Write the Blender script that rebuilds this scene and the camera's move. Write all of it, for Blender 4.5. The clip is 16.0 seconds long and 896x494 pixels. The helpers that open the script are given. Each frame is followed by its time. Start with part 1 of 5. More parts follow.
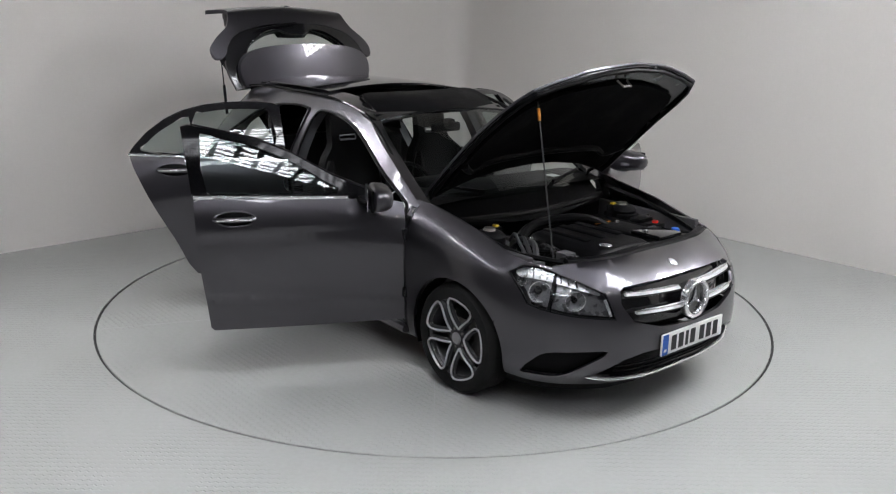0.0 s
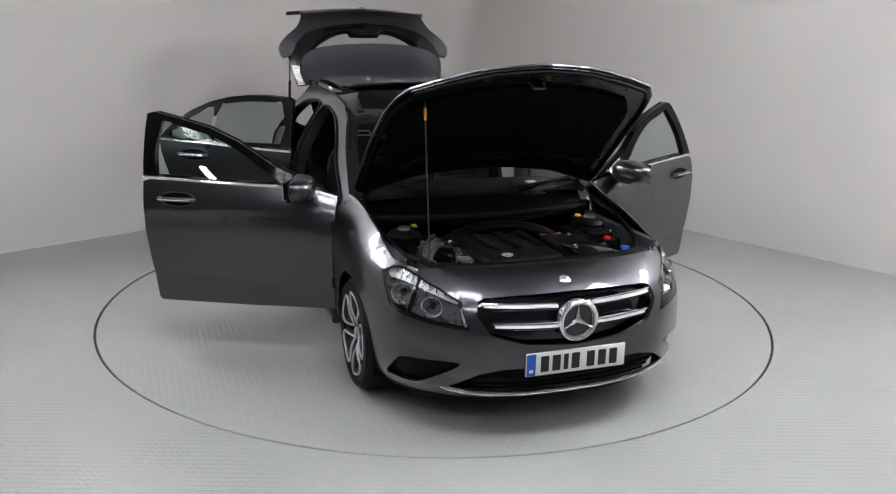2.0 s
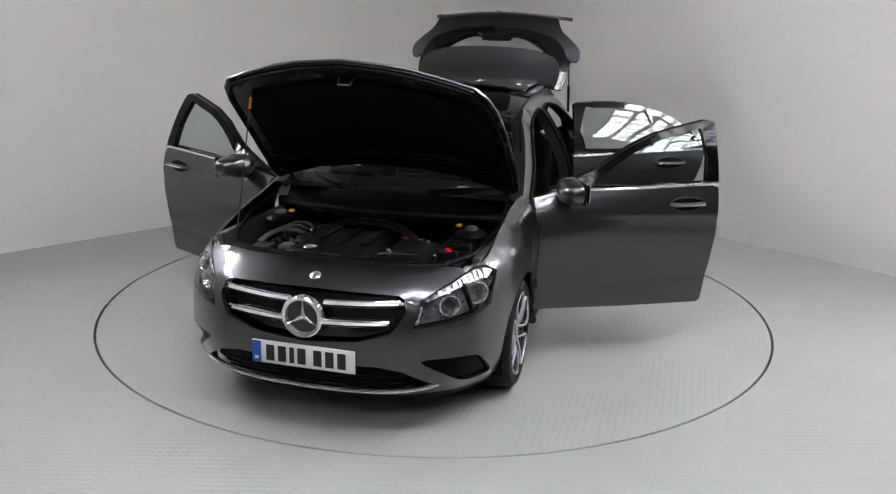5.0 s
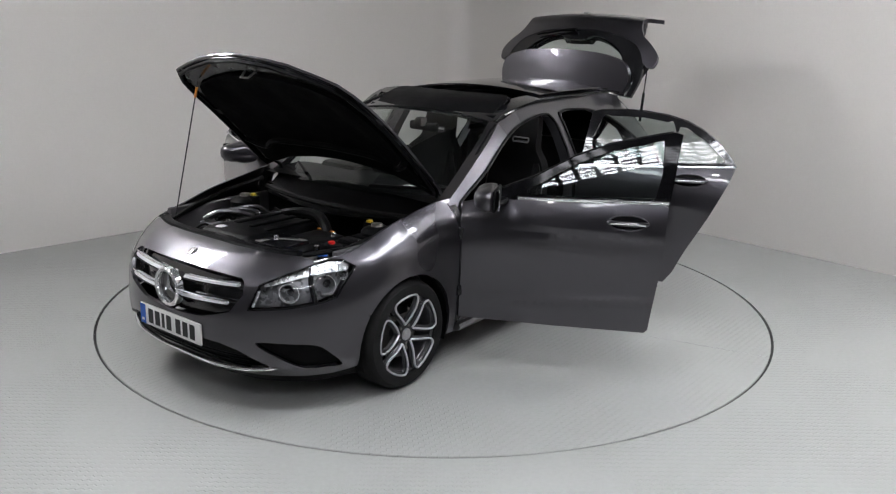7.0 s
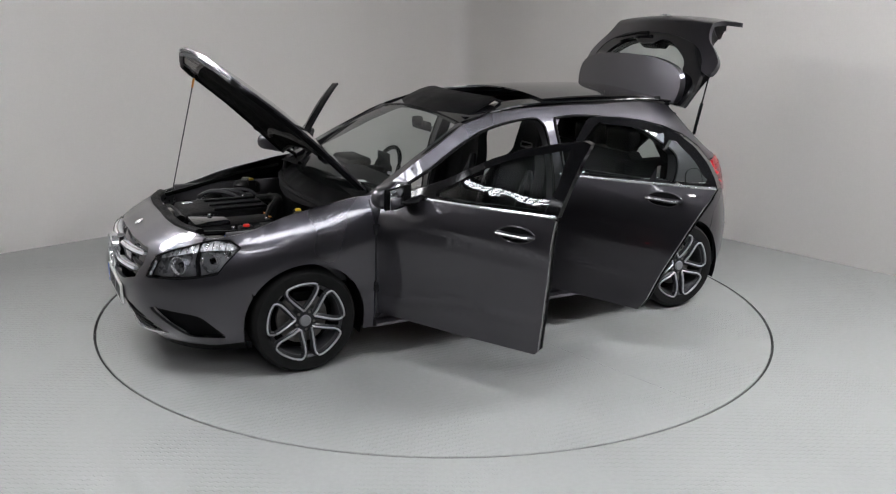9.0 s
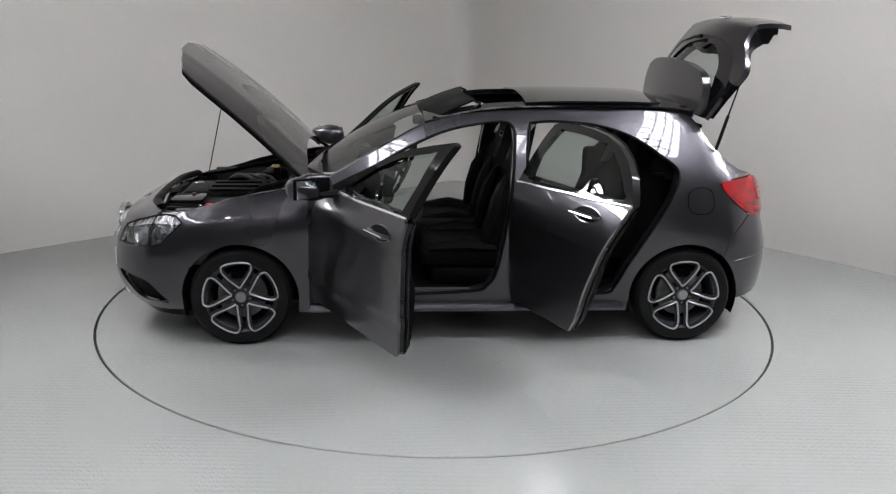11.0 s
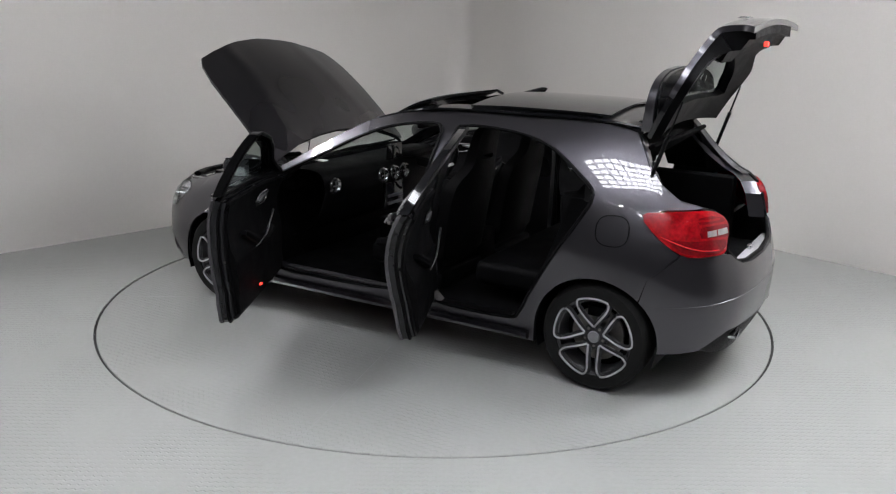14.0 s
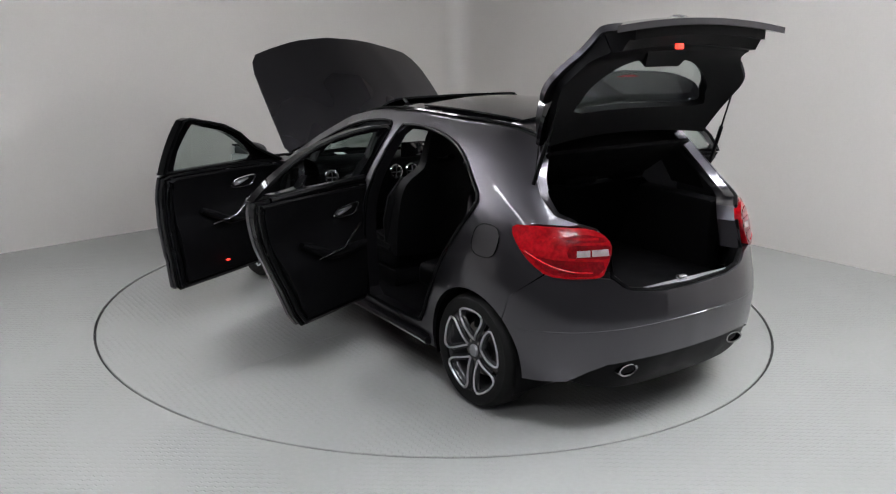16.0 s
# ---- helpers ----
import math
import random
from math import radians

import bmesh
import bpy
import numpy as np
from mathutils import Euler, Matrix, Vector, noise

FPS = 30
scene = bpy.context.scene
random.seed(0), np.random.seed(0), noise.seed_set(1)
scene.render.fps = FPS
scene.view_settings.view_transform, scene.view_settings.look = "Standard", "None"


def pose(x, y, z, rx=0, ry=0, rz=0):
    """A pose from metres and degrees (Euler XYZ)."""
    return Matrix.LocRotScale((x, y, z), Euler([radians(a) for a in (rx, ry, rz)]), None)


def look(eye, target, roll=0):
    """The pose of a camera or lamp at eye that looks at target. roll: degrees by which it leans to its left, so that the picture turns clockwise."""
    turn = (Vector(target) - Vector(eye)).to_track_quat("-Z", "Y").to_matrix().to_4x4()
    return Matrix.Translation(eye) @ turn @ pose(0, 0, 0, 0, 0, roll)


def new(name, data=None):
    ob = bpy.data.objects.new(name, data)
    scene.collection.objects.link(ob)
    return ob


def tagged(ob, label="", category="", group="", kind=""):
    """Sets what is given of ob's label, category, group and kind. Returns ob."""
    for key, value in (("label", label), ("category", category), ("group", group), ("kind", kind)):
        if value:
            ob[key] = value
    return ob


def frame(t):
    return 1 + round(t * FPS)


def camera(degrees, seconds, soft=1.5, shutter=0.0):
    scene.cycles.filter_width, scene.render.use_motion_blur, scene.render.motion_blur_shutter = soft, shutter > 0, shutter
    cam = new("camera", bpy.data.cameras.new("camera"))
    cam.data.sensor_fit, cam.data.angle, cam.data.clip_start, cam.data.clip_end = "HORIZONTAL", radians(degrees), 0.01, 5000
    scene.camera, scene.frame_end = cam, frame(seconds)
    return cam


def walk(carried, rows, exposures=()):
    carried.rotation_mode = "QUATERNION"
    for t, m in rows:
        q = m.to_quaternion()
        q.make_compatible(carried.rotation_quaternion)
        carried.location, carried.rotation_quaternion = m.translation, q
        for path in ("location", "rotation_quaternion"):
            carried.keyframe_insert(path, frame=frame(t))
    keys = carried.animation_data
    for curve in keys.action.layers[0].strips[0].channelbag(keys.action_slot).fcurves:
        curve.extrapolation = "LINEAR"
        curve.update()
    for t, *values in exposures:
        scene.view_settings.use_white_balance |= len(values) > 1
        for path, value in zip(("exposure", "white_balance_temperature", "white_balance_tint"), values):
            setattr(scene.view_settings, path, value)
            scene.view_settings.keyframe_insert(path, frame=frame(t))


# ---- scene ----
# ---- camera ----
cam = camera(54.4, 16.0, soft=1.2)
CAM_POSE = pose(0, -5.792, 1.969, 0, 0, -0.75) @ pose(0, 0, 0, 90 - 15.29, 0, 0) @ pose(0, 0, 0, 0, 0, 1.27)
walk(cam, [(0, CAM_POSE), (16, CAM_POSE)])

# turn of the table and of the car on it: seconds, degrees
TURNS = [(0, -49.95), (0.5, -53.49), (1, -58.74), (1.5, -64.37), (2, -70.39), (2.5, -76.06), (3, -82.22), (3.5, -87.91), (4, -94.07), (4.2, -96.61),
         (6.5, -123.36), (7, -129.48), (7.5, -135.14), (8, -141.06), (8.5, -146.83), (9, -152.85), (9.2, -155.41), (11.5, -181.6), (12, -187.71),
         (12.5, -193.35), (13, -199.28), (13.5, -204.89), (14, -210.94), (14.5, -216.56), (15, -222.7), (15.5, -228.35), (16, -234.51)]
CAR_X, CAR_Y = -0.124, -0.038
TABLE_R = 2.216

# ---- light ----
world = bpy.data.worlds.new("world")
scene.world = world
world.use_nodes = True
world.node_tree.nodes["Background"].inputs[0].default_value = (0.8, 0.85, 0.9, 1)
world.node_tree.nodes["Background"].inputs[1].default_value = 0.05
LAMP = 25.0

# ---- materials ----
def mat(name, color, rough=0.5, metal=0.0, coat=0.0, vary=0.08, scale=6.0, bump=0.0, fine=180.0, trans=0.0, glow=0.0, flake=0.0, ior=1.45, spec=0.5):
    m = bpy.data.materials.new(name)
    m.use_nodes = True
    nt = m.node_tree
    b = nt.nodes["Principled BSDF"]
    b.inputs["Roughness"].default_value = rough
    b.inputs["Metallic"].default_value = metal
    b.inputs["Coat Weight"].default_value = coat
    b.inputs["Coat Roughness"].default_value = 0.03
    b.inputs["Transmission Weight"].default_value = trans
    b.inputs["IOR"].default_value = ior
    b.inputs["Specular IOR Level"].default_value = spec
    col = (*color, 1)
    b.inputs["Base Color"].default_value = col
    if glow:
        b.inputs["Emission Color"].default_value = col
        b.inputs["Emission Strength"].default_value = glow
    if vary:
        tc = nt.nodes.new("ShaderNodeTexCoord")
        n1 = nt.nodes.new("ShaderNodeTexNoise")
        n1.inputs["Scale"].default_value, n1.inputs["Detail"].default_value = scale, 2
        n2 = nt.nodes.new("ShaderNodeTexNoise")
        n2.inputs["Scale"].default_value, n2.inputs["Detail"].default_value = fine, 2
        add = nt.nodes.new("ShaderNodeMath")
        add.operation = "ADD"
        mr = nt.nodes.new("ShaderNodeMapRange")
        mr.inputs["From Min"].default_value, mr.inputs["From Max"].default_value = 0.6, 1.4
        mr.inputs["To Min"].default_value, mr.inputs["To Max"].default_value = 1 - vary, 1 + vary
        mx = nt.nodes.new("ShaderNodeVectorMath")
        mx.operation = "SCALE"
        mx.inputs[0].default_value = color
        nt.links.new(tc.outputs["Object"], n1.inputs["Vector"])
        nt.links.new(tc.outputs["Object"], n2.inputs["Vector"])
        nt.links.new(n1.outputs[0], add.inputs[0])
        nt.links.new(n2.outputs[0], add.inputs[1])
        nt.links.new(add.outputs[0], mr.inputs["Value"])
        nt.links.new(mr.outputs[0], mx.inputs["Scale"])
        nt.links.new(mx.outputs[0], b.inputs["Base Color"])
        rr = nt.nodes.new("ShaderNodeMapRange")
        rr.inputs["From Min"].default_value, rr.inputs["From Max"].default_value = 0.0, 1.0
        rr.inputs["To Min"].default_value, rr.inputs["To Max"].default_value = max(rough - 0.6 * vary, 0), rough + 0.6 * vary
        nt.links.new(n1.outputs[0], rr.inputs["Value"])
        nt.links.new(rr.outputs[0], b.inputs["Roughness"])
        if bump:
            bp = nt.nodes.new("ShaderNodeBump")
            bp.inputs["Strength"].default_value, bp.inputs["Distance"].default_value = bump, 0.002
            nt.links.new(n2.outputs[0], bp.inputs["Height"])
            nt.links.new(bp.outputs[0], b.inputs["Normal"])
    return m


def glass(name, tint, rough=0.0):
    """Thin pane: part see-through with a tint, part mirror by the angle."""
    m = bpy.data.materials.new(name)
    m.use_nodes = True
    nt = m.node_tree
    nt.nodes.remove(nt.nodes["Principled BSDF"])
    tr = nt.nodes.new("ShaderNodeBsdfTransparent")
    tr.inputs[0].default_value = (*tint, 1)
    gl = nt.nodes.new("ShaderNodeBsdfGlossy")
    gl.inputs["Roughness"].default_value = rough
    lw = nt.nodes.new("ShaderNodeLayerWeight")
    lw.inputs["Blend"].default_value = 0.5
    pw = nt.nodes.new("ShaderNodeMath")
    pw.operation = "POWER"
    pw.inputs[1].default_value = 4.5
    nt.links.new(lw.outputs["Facing"], pw.inputs[0])
    fr = nt.nodes.new("ShaderNodeMath")
    fr.operation = "MULTIPLY_ADD"
    fr.inputs[1].default_value, fr.inputs[2].default_value = 0.9, 0.055
    nt.links.new(pw.outputs[0], fr.inputs[0])
    mx = nt.nodes.new("ShaderNodeMixShader")
    nt.links.new(fr.outputs[0], mx.inputs[0])
    nt.links.new(tr.outputs[0], mx.inputs[1])
    nt.links.new(gl.outputs[0], mx.inputs[2])
    nt.links.new(mx.outputs[0], nt.nodes["Material Output"].inputs[0])
    return m


PAINT = mat("grey_metallic_paint", (0.072, 0.069, 0.0775), 0.29, 0.95, 1.0, 0.10, 1.2, 0.06, 900)
JAMB = mat("grey_paint_inside", (0.085, 0.082, 0.088), 0.4, 0.5, 0.5, 0.1)
BLACK = mat("black_plastic", (0.003, 0.003, 0.0034), 0.42, 0, 0, 0.25, 8, 0.3, 400, spec=0.08)
GLOSSBLACK = mat("gloss_black", (0.006, 0.006, 0.007), 0.08, 0, 0.6, 0.1, 5)
RUBBER = mat("tyre_rubber", (0.007, 0.007, 0.007), 0.75, 0, 0, 0.25, 20, 0.4, 300, spec=0.25)
FABRIC = mat("black_fabric", (0.0022, 0.0022, 0.0026), 0.9, 0, 0, 0.3, 12, 0.5, 600, spec=0.1)
LEATHER = mat("black_leather", (0.0022, 0.0022, 0.0026), 0.5, 0, 0, 0.2, 10, 0.5, 300, spec=0.09)
DOORCARD = mat("soft_black_trim", (0.0025, 0.0025, 0.003), 0.6, 0, 0, 0.25, 9, 0.5, 350, spec=0.10)
EDGEBLACK = mat("dark_glossy_edge", (0.012, 0.012, 0.014), 0.25, 0.2, 0.3, 0.15, 8, spec=0.2)
CHROME = mat("chrome", (0.82, 0.82, 0.83), 0.14, 0.8, 0, 0.05, 12)
SILVER = mat("satin_silver", (0.66, 0.66, 0.68), 0.32, 0.6, 0, 0.08, 12)
ALLOY = mat("machined_alloy", (0.54, 0.54, 0.56), 0.3, 0.55, 0.3, 0.08, 30)
ALLOYDARK = mat("grey_alloy", (0.035, 0.035, 0.038), 0.42, 0.5, 0.3, 0.15, 20)
BARREL = mat("wheel_barrel", (0.09, 0.09, 0.095), 0.35, 0.7, 0.3, 0.15, 20)
HUBGREY = mat("hub_grey", (0.30, 0.30, 0.31), 0.4, 0.6, 0.2, 0.1, 30)
STEEL = mat("brake_steel", (0.2, 0.19, 0.18), 0.45, 1.0, 0, 0.3, 40)
LAMPRED = mat("red_lamp_lens", (0.30, 0.002, 0.006), 0.12, 0, 0.4, 0.45, 16, 0, 60)
LAMPBRIGHT = mat("bright_red_lens", (0.70, 0.012, 0.02), 0.15, 0, 0.8, 0.3, 30, 0, 90)
LAMPWHITE = mat("clear_lamp_strip", (0.34, 0.29, 0.29), 0.15, 0, 0.8, 0.2, 40)
REFLECTOR = mat("lamp_reflector", (0.16, 0.16, 0.165), 0.3, 0.5, 0, 0.4, 25)
LAMPCLEAR = mat("fluted_clear_lamp", (0.62, 0.62, 0.63), 0.3, 0.45, 0.5, 0.35, 30, 0.6, 120)
LAMPCHROME = mat("lamp_chrome", (0.70, 0.70, 0.72), 0.18, 0.8, 0, 0.25, 40)
DOORBLACK = mat("polished_black", (0.003, 0.003, 0.0035), 0.07, 0, 0, 0.1, 5, spec=0.14)
DASHMETAL = mat("dull_silver", (0.16, 0.16, 0.165), 0.35, 0.7, 0, 0.1, 20)
LAMPDARK = mat("dark_red_lens", (0.17, 0.001, 0.004), 0.10, 0, 0.7, 0.4, 18, 0, 70)
DASHCHROME = mat("dash_chrome", (0.4, 0.4, 0.41), 0.2, 1.0, 0, 0.1, 20)
GLOWRED = mat("red_lamp_glow", (1.0, 0.03, 0.02), 0.4, vary=0, glow=4.0)
PLATE = mat("white_plate", (0.72, 0.72, 0.70), 0.35, 0, 0.3, 0.04, 30)
PLATEINK = mat("plate_ink", (0.01, 0.01, 0.01), 0.5, vary=0.2)
PLATEBLUE = mat("plate_blue", (0.01, 0.09, 0.42), 0.4, vary=0.1)
YELLOW = mat("yellow_cap", (0.6, 0.42, 0.03), 0.4, vary=0.1)
RED = mat("red_cap", (0.6, 0.015, 0.01), 0.4, vary=0.1)
BLUE = mat("blue_cap", (0.02, 0.10, 0.45), 0.4, vary=0.1)
ORANGE = mat("orange_grip", (0.7, 0.25, 0.03), 0.5, vary=0.1)
SIDEGLASS = glass("side_glass", (0.62, 0.70, 0.67))
SCREENGLASS = glass("screen_glass", (0.66, 0.72, 0.70))
LENS = glass("clear_lens", (0.93, 0.94, 0.95))
MIRROR = mat("mirror_glass", (0.8, 0.8, 0.82), 0.02, 1.0, vary=0)
WALLPAINT = mat("white_wall_paint", (0.70, 0.672, 0.638), 0.75, 0, 0, 0.025, 0.7, 0.15, 60)
# unseen near walls and ceiling, dark to cut fill and deepen reflections
DARKWALL = mat("dark_wall_paint", (0.05, 0.05, 0.052), 0.7, 0, 0, 0.05, 0.8, 0.15, 60)
CEILPAINT = mat("ceiling_paint", (0.10, 0.10, 0.10), 0.8, 0, 0, 0.03, 1.0)
SEAM = mat("seam_line", (0.27, 0.27, 0.27), 0.6, vary=0.1)
# near-black that paints the shade down in the turntable gap
GAPSHADE = mat("gap_shade", (0.006, 0.006, 0.006), 0.8, vary=0.1)
LAMPGLOW = mat("lamp_panel", (0.95, 0.967, 1.025), 0.5, vary=0, glow=LAMP)
WALLGLOW = mat("wall_lamp_panel", (0.97, 0.97, 1.0), 0.5, vary=0, glow=85.0)
SPOTGLOW = mat("spot_lamp_face", (1.0, 0.98, 0.95), 0.5, vary=0, glow=110.0)
FRAMEBLACK = mat("lamp_frame", (0.05, 0.05, 0.05), 0.5, vary=0.1)


def tread_floor(name):
    """Grey floor paint over tread plate: raised lozenges in two directions."""
    m = bpy.data.materials.new(name)
    m.use_nodes = True
    nt = m.node_tree
    N, L = nt.nodes.new, nt.links.new
    b = nt.nodes["Principled BSDF"]
    tc = N("ShaderNodeTexCoord")

    def vm(op, a, bval):
        n = N("ShaderNodeVectorMath")
        n.operation = op
        L(a, n.inputs[0])
        n.inputs[1].default_value = bval
        return n.outputs[0]

    def ma(op, a, c=None, val=None):
        n = N("ShaderNodeMath")
        n.operation = op
        L(a, n.inputs[0])
        if c is not None:
            L(c, n.inputs[1])
        elif val is not None:
            n.inputs[1].default_value = val
        return n.outputs[0]

    lug = []
    for turn, shift in ((45, 0.0), (-45, 0.5)):
        mp = N("ShaderNodeMapping")
        mp.inputs["Rotation"].default_value[2] = radians(0)
        mp.inputs["Scale"].default_value = (1 / 0.036, 1 / 0.036, 1)
        mp.inputs["Location"].default_value = (shift, shift * 0, 0)
        L(tc.outputs["Object"], mp.inputs["Vector"])
        fr = vm("FRACTION", mp.outputs[0], (0, 0, 0))
        ce = vm("SUBTRACT", fr, (0.5, 0.5, 0))
        ro = N("ShaderNodeVectorRotate")
        ro.rotation_type = "Z_AXIS"
        ro.inputs["Angle"].default_value = radians(turn)
        L(ce, ro.inputs["Vector"])
        st = vm("MULTIPLY", ro.outputs[0], (2.3, 7.0, 0))
        ln = N("ShaderNodeVectorMath")
        ln.operation = "LENGTH"
        L(st, ln.inputs[0])
        mr = N("ShaderNodeMapRange")
        mr.interpolation_type = "SMOOTHSTEP"
        mr.inputs["From Min"].default_value, mr.inputs["From Max"].default_value = 1.0, 0.45
        L(ln.outputs["Value"], mr.inputs["Value"])
        lug.append(mr.outputs[0])
    height = ma("MAXIMUM", lug[0], lug[1])
    n1 = N("ShaderNodeTexNoise")
    n1.inputs["Scale"].default_value, n1.inputs["Detail"].default_value = 0.9, 2
    n2 = N("ShaderNodeTexNoise")
    n2.inputs["Scale"].default_value, n2.inputs["Detail"].default_value = 40, 3
    L(tc.outputs["Object"], n1.inputs["Vector"])
    L(tc.outputs["Object"], n2.inputs["Vector"])
    mixn = ma("ADD", n1.outputs[0], n2.outputs[0])
    mr = N("ShaderNodeMapRange")
    mr.inputs["From Min"].default_value, mr.inputs["From Max"].default_value = 0.6, 1.4
    mr.inputs["To Min"].default_value, mr.inputs["To Max"].default_value = 0.95, 1.05
    L(mixn, mr.inputs["Value"])
    sc = N("ShaderNodeVectorMath")
    sc.operation = "SCALE"
    sc.inputs[0].default_value = FLOOR_COL
    L(mr.outputs[0], sc.inputs["Scale"])
    L(sc.outputs[0], b.inputs["Base Color"])
    rr = N("ShaderNodeMapRange")
    rr.inputs["From Min"].default_value, rr.inputs["From Max"].default_value = 0.0, 1.0
    rr.inputs["To Min"].default_value, rr.inputs["To Max"].default_value = 0.08, 0.22
    L(n1.outputs[0], rr.inputs["Value"])
    L(rr.outputs[0], b.inputs["Roughness"])
    n3 = N("ShaderNodeTexNoise")
    n3.inputs["Scale"].default_value, n3.inputs["Detail"].default_value = 1.3, 3
    L(tc.outputs["Object"], n3.inputs["Vector"])
    fill = N("ShaderNodeMapRange")
    fill.interpolation_type = "SMOOTHSTEP"
    fill.inputs["From Min"].default_value, fill.inputs["From Max"].default_value = 0.40, 0.60
    fill.inputs["To Min"].default_value, fill.inputs["To Max"].default_value = 0.05, 1.0
    L(n3.outputs[0], fill.inputs["Value"])
    bp = N("ShaderNodeBump")
    bp.inputs["Strength"].default_value, bp.inputs["Distance"].default_value = 0.8, 0.0017
    L(ma("MULTIPLY", height, fill.outputs[0]), bp.inputs["Height"])
    L(bp.outputs[0], b.inputs["Normal"])
    return m


FLOOR_COL = (0.325, 0.328, 0.320)
FLOOR = tread_floor("tread_floor_paint")


# ---- mesh helpers ----
from mathutils.geometry import delaunay_2d_cdt


def finish(bm, angle=32):
    bmesh.ops.recalc_face_normals(bm, faces=bm.faces[:])
    lim = radians(angle)
    for f in bm.faces:
        f.smooth = True
    for e in bm.edges:
        if len(e.link_faces) == 2 and e.calc_face_angle(0) > lim:
            e.smooth = False


def part(name, bm, material, parent=None, label="", at=None, angle=32):
    finish(bm, angle)
    me = bpy.data.meshes.new(name)
    bm.to_mesh(me)
    bm.free()
    me.materials.append(material)
    return place(name, me, parent, label, at)


def place(name, me, parent=None, label="", at=None):
    ob = new(name, me)
    ob.parent = parent
    if at is not None:
        ob.matrix_basis = at
    if label:
        tagged(ob, label)
    return ob


def inside(p, poly):
    x, y = p
    r = False
    j = len(poly) - 1
    for i in range(len(poly)):
        xi, yi = poly[i]
        xj, yj = poly[j]
        if (yi > y) != (yj > y) and x < (xj - xi) * (y - yi) / (yj - yi) + xi:
            r = not r
        j = i
    return r


def curve(pts, n=6, closed=True):
    """Catmull-Rom through the points."""
    out = []
    k = len(pts)
    for i in range(k if closed else k - 1):
        q = [pts[(i + o) % k] if closed else pts[min(max(i + o, 0), k - 1)] for o in (-1, 0, 1, 2)]
        for s in range(n):
            t = s / n
            out.append(tuple(0.5 * (2 * b + (c - a) * t + (2 * a - 5 * b + 4 * c - d) * t * t + (3 * b - a - 3 * c + d) * t ** 3) for a, b, c, d in zip(*q)))
    if not closed:
        out.append(tuple(pts[-1]))
    return out


def dense(poly, step):
    out = []
    for i, a in enumerate(poly):
        b = poly[(i + 1) % len(poly)]
        n = max(1, math.ceil(math.dist(a, b) / step))
        out += [(a[0] + (b[0] - a[0]) * k / n, a[1] + (b[1] - a[1]) * k / n) for k in range(n)]
    return out


def skin(outline, holes, step, outer, inner=None, extra=(), bm=None):
    """A sheet over a flat outline with holes: outer and inner map (a, b) to space."""
    bm = bm or bmesh.new()
    loops = [dense(outline, step)] + [dense(h, step) for h in holes]
    pts, edges = [], []
    for lp in loops:
        s = len(pts)
        pts += lp
        edges += [(s + i, s + (i + 1) % len(lp)) for i in range(len(lp))]
    rim = np.array(pts)
    lo, hi = rim.min(0), rim.max(0)
    for a in np.arange(lo[0] + step * 0.5, hi[0], step):
        for b in np.arange(lo[1] + step * 0.5, hi[1], step):
            if np.min((rim[:, 0] - a) ** 2 + (rim[:, 1] - b) ** 2) > (0.45 * step) ** 2 and inside((a, b), loops[0]) and not any(inside((a, b), h) for h in loops[1:]):
                pts.append((a, b))
    for a, b in extra:
        if np.min((rim[:, 0] - a) ** 2 + (rim[:, 1] - b) ** 2) > (0.2 * step) ** 2 and inside((a, b), loops[0]) and not any(inside((a, b), h) for h in loops[1:]):
            pts.append((a, b))
    v2, _, f2, *_ = delaunay_2d_cdt([Vector(p) for p in pts], edges, [], 0, 1e-6)
    tris = []
    for f in f2:
        c = (sum(v2[i][0] for i in f) / 3, sum(v2[i][1] for i in f) / 3)
        if inside(c, loops[0]) and not any(inside(c, h) for h in loops[1:]):
            tris.append(f)
    va = [bm.verts.new(outer(*v)) for v in v2]
    count = {}
    for f in tris:
        bm.faces.new([va[i] for i in f])
        for i in range(3):
            e = (f[i], f[(i + 1) % 3])
            count[tuple(sorted(e))] = count.get(tuple(sorted(e)), 0) + 1
    if inner:
        vb = [bm.verts.new(inner(*v)) for v in v2]
        for f in tris:
            bm.faces.new([vb[i] for i in reversed(f)])
        for (i, j), c in count.items():
            if c == 1:
                bm.faces.new([va[i], va[j], vb[j], vb[i]])
    bmesh.ops.delete(bm, geom=[v for v in bm.verts if not v.link_faces], context="VERTS")
    return bm


def box(x0, x1, y0, y1, z0, z1, bev=0.01, bm=None, taper=1.0, segs=2):
    out = bm or bmesh.new()
    bm = bmesh.new()
    bmesh.ops.create_cube(bm, size=1)
    for v in bm.verts:
        k = taper if v.co.z > 0 else 1
        v.co = Vector(((x0 + x1) / 2 + v.co.x * (x1 - x0) * k, (y0 + y1) / 2 + v.co.y * (y1 - y0) * k, (z0 + z1) / 2 + v.co.z * (z1 - z0)))
    if bev:
        bmesh.ops.bevel(bm, geom=bm.edges[:], offset=bev, segments=segs, affect="EDGES", profile=0.5)
    return merge(out, bm)


def merge(out, bm, m=None):
    if m is not None:
        bm.transform(m)
    table = {v: out.verts.new(v.co) for v in bm.verts}
    for f in bm.faces:
        try:
            out.faces.new([table[v] for v in f.verts])
        except ValueError:
            pass
    bm.free()
    return out


